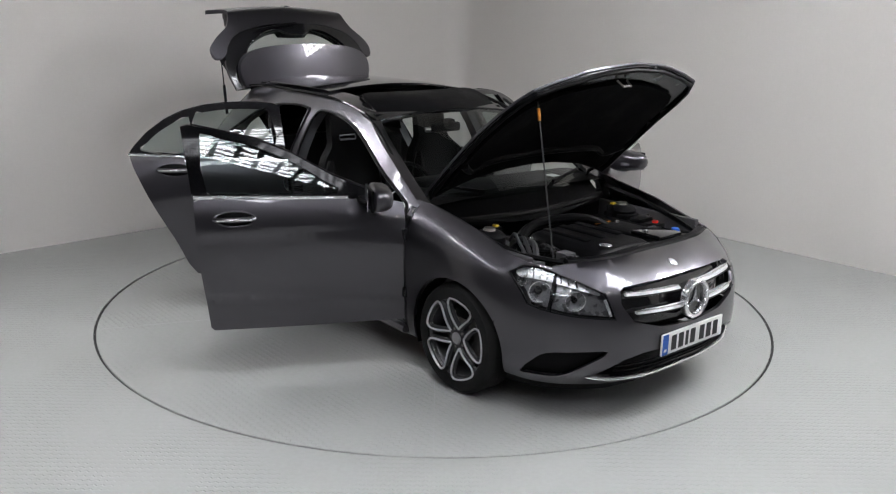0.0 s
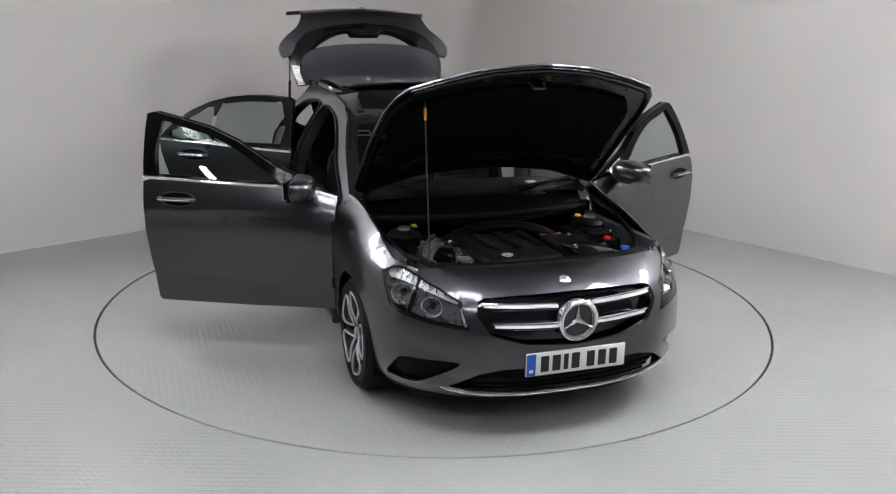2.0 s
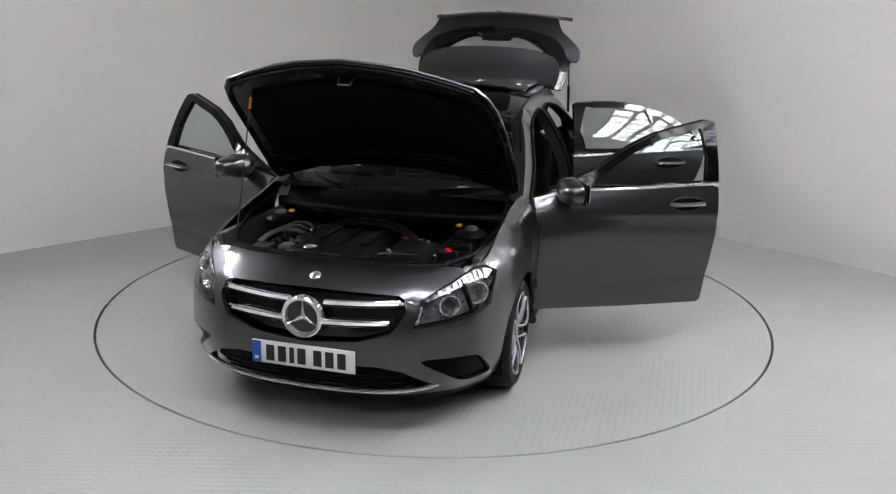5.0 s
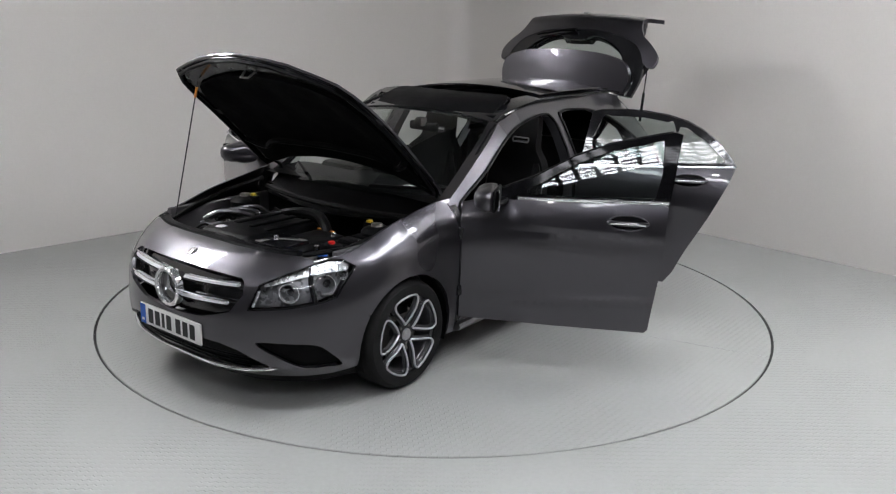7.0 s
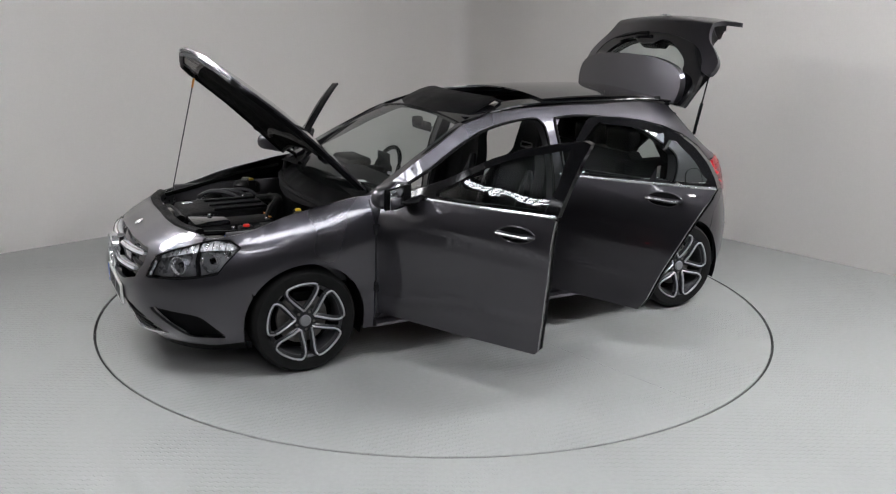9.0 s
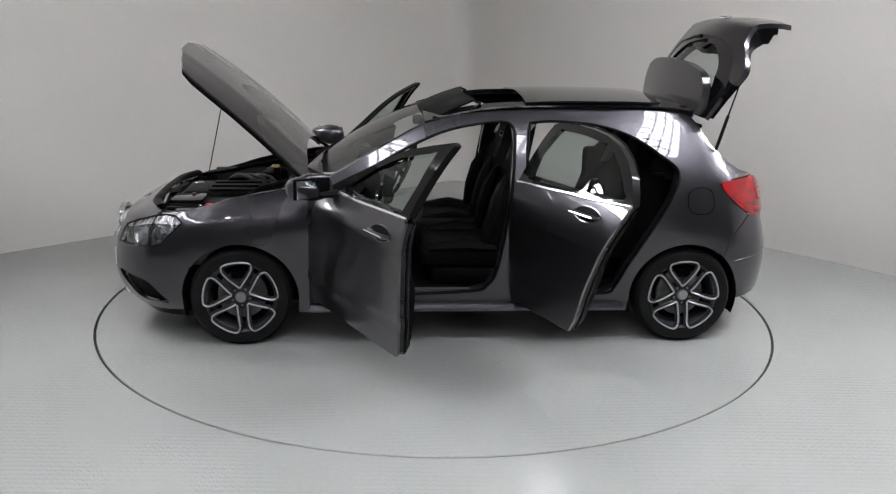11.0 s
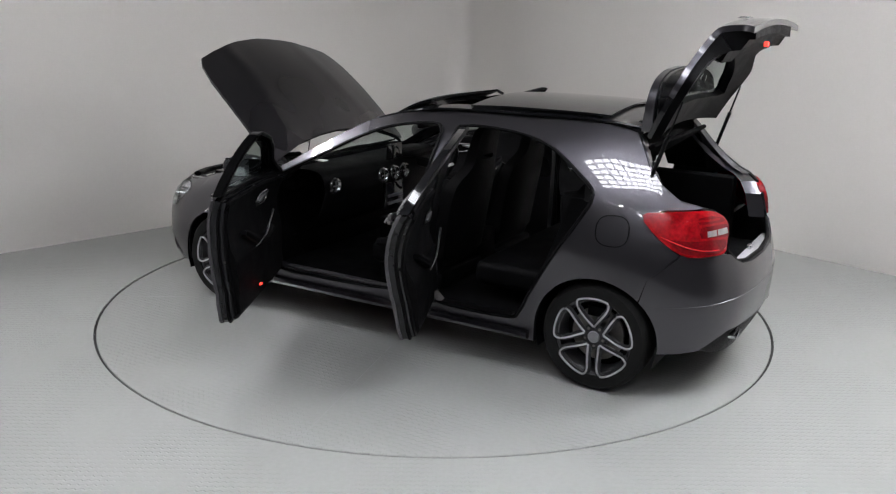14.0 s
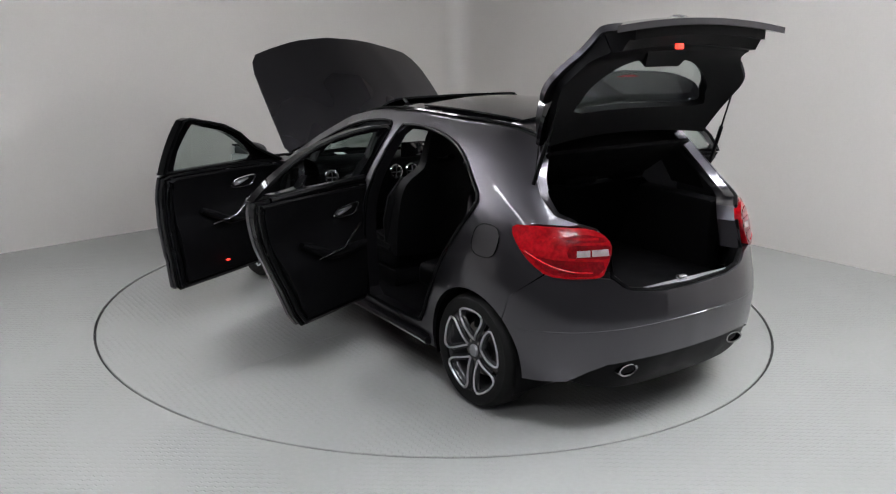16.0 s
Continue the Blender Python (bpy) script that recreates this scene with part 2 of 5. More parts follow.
def lathe(profile, n=32, axis="y", bm=None, at=(0, 0, 0), cap=True):
    """Turns (radius, along) pairs about an axis through at."""
    bm = bm or bmesh.new()
    rings = []
    for r, h in profile:
        ring = []
        for i in range(n):
            a = 2 * math.pi * i / n
            c, s = r * math.cos(a), r * math.sin(a)
            p = {"y": (c, h, s), "x": (h, c, s), "z": (c, s, h)}[axis]
            ring.append(bm.verts.new((p[0] + at[0], p[1] + at[1], p[2] + at[2])))
        rings.append(ring)
    for a, b in zip(rings, rings[1:]):
        for i in range(n):
            bm.faces.new([a[i], a[(i + 1) % n], b[(i + 1) % n], b[i]])
    for ring, end in ((rings[0], profile[0]), (rings[-1], profile[-1])):
        if end[0] > 1e-4 and cap and profile[0] != profile[-1]:
            bm.faces.new(ring)
    bmesh.ops.remove_doubles(bm, verts=bm.verts[:], dist=1e-5)
    return bm


def tube(path, r, n=8, bm=None, flat=1.0, cap=True):
    """A round bar along a path of points; r may be a list."""
    bm = bm or bmesh.new()
    path = [Vector(p) for p in path]
    rings = []
    for i, p in enumerate(path):
        d = (path[min(i + 1, len(path) - 1)] - path[max(i - 1, 0)]).normalized()
        up = Vector((0, 0, 1)) if abs(d.z) < 0.9 else Vector((1, 0, 0))
        s = d.cross(up).normalized()
        w = s.cross(d)
        rad = r[i] if isinstance(r, (list, tuple)) else r
        rings.append([bm.verts.new(p + s * rad * math.cos(2 * math.pi * k / n) + w * rad * flat * math.sin(2 * math.pi * k / n)) for k in range(n)])
    for a, b in zip(rings, rings[1:]):
        for k in range(n):
            bm.faces.new([a[k], a[(k + 1) % n], b[(k + 1) % n], b[k]])
    if cap:
        bm.faces.new(rings[0])
        bm.faces.new(rings[-1])
    return bm


# ---- room ----
CORNER = Vector((0.226, 4.49, 0))
WL = Vector((-0.7245, -0.6892, 0))
WR = Vector((0.6780, -0.7350, 0))
SIDE_L, SIDE_R, HIGH = 10.5, 10.5, 6.1


def room():
    far_l, far_r = CORNER + WL * SIDE_L, CORNER + WR * SIDE_R
    far = far_l + WR * SIDE_R
    # floor with the round opening for the table
    ring = [(math.cos(2 * math.pi * i / 160) * (TABLE_R + 0.0145), math.sin(2 * math.pi * i / 160) * (TABLE_R + 0.0145)) for i in range(160)]
    bm = skin([tuple(p[:2]) for p in (CORNER, far_r, far, far_l)], [ring], 0.9, lambda a, b: (a, b, 0), lambda a, b: (a, b, -0.05))
    floor = part("floor", bm, FLOOR)
    tagged(floor, "grey painted tread plate floor, slightly glossy", "floor", kind="structure")
    # black ring just under floor level, painted shade of the gap
    bm = lathe([(TABLE_R + 0.0006, -0.014), (TABLE_R + 0.0006, -0.009), (TABLE_R + 0.0139, -0.009), (TABLE_R + 0.0139, -0.014), (TABLE_R + 0.0006, -0.014)], 160, "z")
    tagged(part("shade_ring", bm, GAPSHADE), "black ring standing in for the shade in the turntable gap", "seal", kind="structure")
    bm = lathe([(TABLE_R - 0.2, -0.12), (TABLE_R + 0.05, -0.12), (TABLE_R + 0.05, -0.05)], 96, "z")
    tagged(part("floor_pit", bm, GAPSHADE), "dark pit under the turntable edge", "pit", kind="structure")
    # walls with a softly rounded corner
    rr = 0.25
    base = []
    for i in range(9):
        t = i / 8
        p = (CORNER + WL * rr) * (1 - t) ** 2 + CORNER * 2 * t * (1 - t) + (CORNER + WR * rr) * t * t
        base.append(p)
    loops = {"wall_left": [far_l, CORNER + WL * rr], "wall_corner": base, "wall_right": [CORNER + WR * rr, far_r], "wall_near_right": [far_r, far], "wall_near_left": [far, far_l]}
    mid = (far_l + far_r) / 2
    for name, pts in loops.items():
        bm = bmesh.new()
        rows = []
        for p in pts:
            out = (p - mid)
            out.z = 0
            q = p + out.normalized() * 0.15
            rows.append([bm.verts.new((*p[:2], 0)), bm.verts.new((*p[:2], HIGH)), bm.verts.new((*q[:2], HIGH)), bm.verts.new((*q[:2], 0))])
        for a, b in zip(rows, rows[1:]):
            for k in range(4):
                bm.faces.new([a[k], a[(k + 1) % 4], b[(k + 1) % 4], b[k]])
        bm.faces.new(rows[0])
        bm.faces.new(rows[-1])
        # near walls are out of view, added dark for contrast on the car
        near = "near" in name
        tagged(part(name, bm, DARKWALL if near else WALLPAINT), "plain dark wall added out of view, for dark reflections" if near else "smooth off-white painted studio wall", "wall", kind="structure")
    # unseen ceiling, added dark like the near walls
    bm = skin([tuple(p[:2]) for p in (CORNER, far_r, far, far_l)], [], 3.0, lambda a, b: (a, b, HIGH), lambda a, b: (a, b, HIGH + 0.15))
    tagged(part("ceiling", bm, CEILPAINT), "plain dark ceiling added out of view, for dark reflections", "ceiling", kind="structure")


def turntable():
    bm = lathe([(0.0, 0.0), (TABLE_R - 0.004, 0.0), (TABLE_R, -0.004), (TABLE_R, -0.05), (0.0, -0.05)], 160, "z")
    t = part("turntable", bm, FLOOR)
    tagged(t, "round grey tread plate turntable set flush in the floor", "turntable")
    for k in range(5):
        part("seam", box(0.9, TABLE_R - 0.01, -0.0015, 0.0015, 0.0003, 0.0008, 0), SEAM, t, at=pose(0, 0, 0, 0, 0, 32 + 72 * k))
    return t


def lights():
    """Ceiling light frames, each a lattice of bright panes."""
    def bank(center, heading, tilt, nx, ny, w, h):
        root = new("wall_light" if tilt else "ceiling_or_fill_light")
        root.matrix_basis = pose(*center, 0, 0, heading) @ pose(0, 0, 0, tilt, 0, 0)
        tagged(root, "tilted lattice light bank on the wall" if tilt else "large lattice light with bright white panes, ceiling lamp or added fill", "studio light" if tilt else "ceiling light", "wall lights" if tilt else "studio lights")
        px, py = w / nx, h / ny
        bm = bmesh.new()
        for i in range(nx + 1):
            box(-w / 2 + i * px - 0.035, -w / 2 + i * px + 0.035, -h / 2, h / 2, -0.04, 0.04, 0, bm)
        for j in range(ny + 1):
            box(-w / 2, w / 2, -h / 2 + j * py - 0.03, -h / 2 + j * py + 0.03, -0.037, 0.037, 0, bm)
        part("frame", bm, FRAMEBLACK, root)
        if tilt:
            part("housing", box(-w / 2 - 0.03, w / 2 + 0.03, -h / 2 - 0.03, h / 2 + 0.03, -0.12, -0.045, 0.01), FRAMEBLACK, root)
        me = bpy.data.meshes.new("pane")
        b = box(-px / 2 + 0.03, px / 2 - 0.03, -py / 2 + 0.03, py / 2 - 0.03, -0.01, 0.01, 0)
        b.to_mesh(me)
        b.free()
        me.materials.append(WALLGLOW if tilt else LAMPGLOW)
        for i in range(nx):
            for j in range(ny):
                place("pane", me, root, at=pose(-w / 2 + (i + 0.5) * px, -h / 2 + (j + 0.5) * py, 0))
    for c, hd, tl, nx, ny, w, h in LIGHT_BANKS:
        bank(c, hd, tl, nx, ny, w, h)


LIGHT_BANKS = [((0.3, -3.45, 5.8), 0, 0, 11, 6, 3.8, 1.25), ((-5.0, -2.2, 5.3), 0, 0, 1, 12, 0.36, 3.4), ((3.8, -1.55, 5.5), 0, 0, 4, 8, 1.5, 2.6),
               # bank behind the camera: added fill, no such lamp known
               ((0.0, -8.1, 5.8), 0, 0, 7, 3, 3.4, 1.0),
               ((4.25, -0.25, 3.25), -47, 100, 6, 3, 1.7, 0.62), ((-3.85, 0.33, 3.35), 44, 92, 6, 3, 1.9, 0.66)]
SPOTS = [(-1.3, -4.9, 4.6), (1.2, -4.9, 4.6), (-2.9, -3.6, 4.4), (2.9, -3.9, 4.4)]


def spot_lamps():
    """Small round spot lamps hung on thin rods."""
    for x, y, z in SPOTS:
        aim = look((x, y, z), (0, 0, 0.6))
        lamp = new("spot_lamp")
        lamp.matrix_basis = aim
        tagged(lamp, "small round black spot lamp hung from the ceiling", "spot lamp", "spot lamps")
        part("can", lathe([(0.0, 0.24), (0.08, 0.235), (0.105, 0.18), (0.112, -0.03), (0.098, -0.03), (0.095, 0.0), (0.0, 0.0)], 24, "z"), FRAMEBLACK, lamp)
        part("lamp_face", lathe([(0.0, -0.014), (0.085, -0.010), (0.093, -0.002), (0.0, -0.002)], 24, "z"), SPOTGLOW, lamp)
        part("rod", tube([(0, 0, 0), (0, 0, HIGH - z - 0.02)], 0.012, 6), FRAMEBLACK, lamp, at=aim.inverted() @ pose(x, y, z))


def hermite(xs, ys, x):
    if x <= xs[0]:
        return ys[0]
    if x >= xs[-1]:
        return ys[-1]
    i = 0
    while xs[i + 1] < x:
        i += 1
    h = xs[i + 1] - xs[i]

    def slope(k):
        if k == 0:
            return (ys[1] - ys[0]) / (xs[1] - xs[0])
        if k == len(xs) - 1:
            return (ys[-1] - ys[-2]) / (xs[-1] - xs[-2])
        return (ys[k + 1] - ys[k - 1]) / (xs[k + 1] - xs[k - 1])
    t = (x - xs[i]) / h
    return ((2 * t ** 3 - 3 * t * t + 1) * ys[i] + (t ** 3 - 2 * t * t + t) * h * slope(i) + (3 * t * t - 2 * t ** 3) * ys[i + 1] + (t ** 3 - t * t) * h * slope(i + 1))


# ---- the car's body: a wrap in (u, z), u runs along the side and round the ends ----
PLAN = [(3.0, 2.205, 0.0), (2.75, 2.195, 0.25), (2.5, 2.135, 0.49), (2.25, 1.99, 0.69), (2.05, 1.845, 0.79), (1.7, 1.6, 0.86), (1.35, 1.35, 0.882), (0.8, 0.8, 0.882),
        (0, 0, 0.885), (-0.8, -0.8, 0.885), (-1.35, -1.35, 0.88), (-1.7, -1.65, 0.838), (-2.0, -1.86, 0.71), (-2.25, -1.975, 0.51), (-2.5, -2.025, 0.27), (-2.78, -2.04, 0.0)]
PLAN = PLAN[::-1]
ZROW = (0.15, 0.25, 0.35, 0.45, 0.55, 0.65, 0.72, 0.79, 0.86, 0.93, 1.0, 1.1, 1.2, 1.3, 1.4)
INSET = {
    3.0: (0.16, 0.03, 0.0, 0.0, 0.01, 0.035, 0.11, 0.27, 0.5, 0.7, 0.9, 1.0, 1.1, 1.2, 1.3),
    2.5: (0.14, 0.03, 0.0, 0.0, 0.01, 0.04, 0.10, 0.24, 0.42, 0.6, 0.8, 1.0, 1.1, 1.2, 1.3),
    2.1: (0.10, 0.02, 0.0, 0.0, 0.005, 0.03, 0.07, 0.14, 0.28, 0.4, 0.5, 0.6, 0.7, 0.8, 0.9),
    1.7: (0.06, 0.02, 0.005, 0.0, 0.0, 0.01, 0.03, 0.08, 0.20, 0.3, 0.4, 0.5, 0.6, 0.7, 0.8),
    1.35: (0.05, 0.02, 0.01, 0.005, 0.0, 0.0, 0.01, 0.035, 0.10, 0.22, 0.3, 0.4, 0.5, 0.6, 0.7),
    0.95: (0.06, 0.035, 0.025, 0.02, 0.012, 0.006, 0.004, 0.012, 0.04, 0.11, 0.17, 0.25, 0.3, 0.35, 0.4),
    0.6: (0.07, 0.04, 0.03, 0.025, 0.015, 0.008, 0.002, 0.004, 0.014, 0.035, 0.075, 0.15, 0.22, 0.3, 0.4),
    -0.2: (0.07, 0.04, 0.03, 0.025, 0.015, 0.008, 0.002, 0.002, 0.010, 0.022, 0.045, 0.095, 0.155, 0.225, 0.32),
    -0.9: (0.07, 0.04, 0.03, 0.025, 0.015, 0.008, 0.002, 0.002, 0.010, 0.022, 0.045, 0.10, 0.165, 0.24, 0.33),
    -1.35: (0.06, 0.02, 0.01, 0.005, 0.0, 0.0, 0.002, 0.010, 0.025, 0.045, 0.07, 0.13, 0.20, 0.28, 0.38),
    -1.7: (0.06, 0.02, 0.008, 0.0, 0.0, 0.005, 0.012, 0.03, 0.05, 0.075, 0.10, 0.17, 0.26, 0.38, 0.5),
    -2.0: (0.08, 0.03, 0.008, 0.0, 0.0, 0.015, 0.03, 0.045, 0.06, 0.08, 0.11, 0.21, 0.33, 0.47, 0.6),
    -2.78: (0.12, 0.05, 0.01, 0.0, 0.0, 0.02, 0.05, 0.07, 0.09, 0.11, 0.14, 0.25, 0.37, 0.5, 0.65)}
UKEY = sorted(INSET)


PU, PX, PY = zip(*PLAN)


CREASE = ((-1.1, -0.9, 0.0, 0.9, 1.1, 1.36, 1.6, 1.8), (0.76, 0.765, 0.80, 0.84, 0.856, 0.856, 0.825, 0.80))
LOWLINE = ((-1.1, -0.9, 0.0, 0.9, 1.8), (0.53, 0.52, 0.46, 0.40, 0.40))


def crease(u, z):
    """A fold along the side: proud above the line, hollow below it."""
    w = min(1, max(0, (u + 1.15) / 0.5)) * min(1, max(0, (1.72 - u) / 0.4))
    if w <= 0:
        return 0.0
    zc, zl = hermite(*CREASE, u), hermite(*LOWLINE, u)
    if z >= zc:
        return 0.008 * w * max(0, 1 - (z - zc) / 0.03)
    t = max(0, (z - zl) / (zc - zl))
    return 0.008 * w * t ** 1.5 + 0.006 * w * max(0, 1 - abs(z - zl) / 0.03)


FOLDS = [(u, f(u) + o) for u in np.arange(-1.14, 1.72, 0.03) for f, o in ((lambda q: hermite(*CREASE, q), 0.0), (lambda q: hermite(*CREASE, q), 0.031), (lambda q: hermite(*LOWLINE, q), 0.0), (lambda q: hermite(*LOWLINE, q), 0.03), (lambda q: hermite(*LOWLINE, q), -0.03))]


def smooth_field():
    """The inset on a fine grid, evened out, so that the panels reflect cleanly."""
    us, zs = np.arange(-2.98, 3.21, 0.05), np.arange(0.05, 1.52, 0.02)
    rows = np.array([[hermite(ZROW, INSET[k], min(max(z, 0.15), 1.4)) + max(0, z - 1.4) * 1.2 for z in zs] for k in UKEY])
    field = np.array([[hermite(UKEY, rows[:, j], min(max(u, UKEY[0]), UKEY[-1])) for j in range(len(zs))] for u in us])

    def blur(f, axis, sigma):
        n = int(3 * sigma) + 1
        k = np.exp(-0.5 * (np.arange(-n, n + 1) / sigma) ** 2)
        k /= k.sum()
        pad = [(n, n) if i == axis else (0, 0) for i in (0, 1)]
        g = np.pad(f, pad, mode="reflect", reflect_type="odd")
        return np.apply_along_axis(lambda v: np.convolve(v, k, "valid"), axis, g)
    return us, zs, blur(blur(field, 0, 2.4), 1, 1.6)


FU, FZ, FIELD = smooth_field()


def cubic(p0, p1, p2, p3, t):
    return p1 + 0.5 * t * (p2 - p0 + t * (2 * p0 - 5 * p1 + 4 * p2 - p3 + t * (3 * (p1 - p2) + p3 - p0)))


def inset(u, z):
    a, b = (u - FU[0]) / 0.05, (z - FZ[0]) / 0.02
    i, j = min(max(int(a), 1), len(FU) - 3), min(max(int(b), 1), len(FZ) - 3)
    col = [cubic(*FIELD[i + o, j - 1:j + 3], b - j) for o in (-1, 0, 1, 2)]
    return float(cubic(*col, a - i)) + crease(u, z)


def wrap(u, z, deep=0.0, sgn=1):
    x, y = hermite(PU, PX, u), hermite(PU, PY, u)
    e = 0.01
    tx, ty = hermite(PU, PX, u + e) - hermite(PU, PX, u - e), hermite(PU, PY, u + e) - hermite(PU, PY, u - e)
    k = math.hypot(tx, ty) or 1
    nx, ny = -ty / k, tx / k
    d = inset(u, z) + deep
    return (x - nx * d, sgn * max(y - ny * d, 0.0 if abs(u) > 2.6 else -1), z)


def glass_pane(outline, step, deep, sgn):
    """A smoothly curved glass pane, evened over its whole outline."""
    q = np.array([wrap(u, z, deep, 1) for u, z in outline])
    terms = lambda x, z: np.array([1 + 0 * x, x, z, x * x, z * z, x * z]).T
    c = np.linalg.lstsq(terms(q[:, 0], q[:, 2]), q[:, 1], rcond=None)[0]
    return skin([(x, z) for x, _, z in q], [], step, lambda x, z: (x, sgn * float(terms(np.float64(x), np.float64(z)) @ c), z))


def wrapped(outline, holes, step, thick, sgn, lift=0.0, folds=False, bm=None):
    return skin(outline, holes, step, lambda a, b: wrap(a, b, -lift, sgn), (lambda a, b: wrap(a, b, thick, sgn)) if thick else None, FOLDS if folds else (), bm)


def u_at(x):
    """The u at which the side stands at x."""
    lo, hi = -2.2, 2.2
    for _ in range(30):
        m = (lo + hi) / 2
        lo, hi = (m, hi) if hermite(PU, PX, m) < x else (lo, m)
    return lo


def arch(cx, cz, r, a0, a1, n=24):
    return [(u_at(cx + 1.02 * r * math.cos(radians(a0 + (a1 - a0) * i / n))), cz + r * math.sin(radians(a0 + (a1 - a0) * i / n))) for i in range(n + 1)]


WHEEL_Z, TYRE_R, AXLE = 0.293, 0.298, 1.34


# ---- the car ----
def mirrored(half):
    """Closed outline from a half outline that starts and ends on the middle line."""
    return half + [(-a, b) for a, b in reversed(half) if abs(a) > 1e-6]


def nose(a, z, deep=0.0):
    return wrap(3.0 - abs(a), z, deep, 1 if a >= 0 else -1)


def tail(a, z, deep=0.0):
    return wrap(-2.78 + abs(a), z, deep, 1 if a >= 0 else -1)


def shrink(poly, k, dx=0.0, dz=0.0):
    cx, cz = sum(p[0] for p in poly) / len(poly), sum(p[1] for p in poly) / len(poly)
    return [(cx + (x - cx) * k + dx, cz + (z - cz) * k + dz) for x, z in poly]


HEADLAMP = [(1.81, 0.735), (1.89, 0.766), (2.0, 0.767), (2.13, 0.75), (2.29, 0.715), (2.425, 0.668), (2.478, 0.55), (2.286, 0.563), (2.08, 0.588), (1.985, 0.604), (1.93, 0.655)]
TAILLAMP = [(-1.575, 0.98), (-1.735, 1.0), (-2.04, 1.005), (-2.18, 0.985), (-2.245, 0.925), (-2.21, 0.83), (-2.175, 0.787), (-2.07, 0.782), (-1.96, 0.782), (-1.845, 0.796), (-1.683, 0.878)]
GRILLE = [(0, 0.70), (0.3, 0.698), (0.46, 0.692), (0.488, 0.677), (0.494, 0.62), (0.42, 0.53), (0.25, 0.482), (0, 0.463)]
INTAKE = [(0, 0.372), (0.36, 0.368), (0.47, 0.345), (0.57, 0.295), (0.65, 0.25), (0.45, 0.228), (0.2, 0.215), (0, 0.21)]
FOG = [(0.56, 0.392), (0.72, 0.392), (0.87, 0.378), (0.96, 0.325), (1.05, 0.25), (0.93, 0.25), (0.80, 0.255), (0.67, 0.318)]
FRONT_DOOR = [(0.925, 0.29), (0.928, 0.60), (0.925, 0.935), (0.80, 0.968), (0.3, 0.99), (-0.14, 1.003), (-0.175, 0.99), (-0.165, 0.7), (-0.13, 0.42), (-0.118, 0.31), (-0.10, 0.292), (0.4, 0.285)]
FRONT_FRAME = [(0.86, 0.962), (0.55, 1.09), (0.33, 1.21), (0.15, 1.28), (-0.02, 1.32), (-0.19, 1.355), (-0.228, 1.345), (-0.18, 1.009), (0.3, 0.994)]
FRONT_PANE = [(0.57, 1.005), (0.50, 1.068), (0.33, 1.168), (0.15, 1.243), (-0.02, 1.283), (-0.11, 1.308), (-0.132, 1.28), (-0.105, 1.025), (0.1, 1.015)]
REAR_DOOR = [(-0.27, 0.29), (-0.27, 0.7), (-0.275, 1.005), (-0.7, 1.025), (-1.235, 1.048), (-1.21, 0.98), (-1.10, 0.75), (-0.98, 0.52), (-0.91, 0.36), (-0.86, 0.29)]
REAR_FRAME = [(-0.278, 1.01), (-0.315, 1.335), (-0.35, 1.35), (-0.50, 1.358), (-0.65, 1.354), (-0.80, 1.336), (-0.93, 1.302), (-1.04, 1.25), (-1.14, 1.178), (-1.21, 1.105), (-1.245, 1.053), (-0.7, 1.03)]
REAR_PANE = [(-0.36, 1.04), (-0.385, 1.30), (-0.45, 1.318), (-0.65, 1.316), (-0.80, 1.297), (-0.845, 1.285), (-0.85, 1.06)]
QUARTER_PANE = [(-0.885, 1.065), (-0.88, 1.272), (-0.98, 1.232), (-1.07, 1.176), (-1.13, 1.12), (-1.165, 1.077)]
APERTURE_F = [(0.86, 0.34), (0.885, 0.60), (0.88, 0.88), (0.80, 0.955), (0.55, 1.075), (0.33, 1.19), (0.15, 1.265), (-0.02, 1.305), (-0.2, 1.325), (-0.265, 1.30), (-0.275, 1.2), (-0.23, 0.8), (-0.18, 0.48), (-0.12, 0.37), (-0.02, 0.335), (0.5, 0.315)]
APERTURE_R = [(-0.36, 1.26), (-0.42, 1.325), (-0.65, 1.325), (-0.84, 1.298), (-1.0, 1.243), (-1.15, 1.15), (-1.265, 1.055), (-1.215, 0.92), (-1.10, 0.73), (-0.97, 0.5), (-0.90, 0.36), (-0.82, 0.315), (-0.38, 0.315), (-0.33, 0.36), (-0.33, 0.8)]
ARCH_R = 0.336


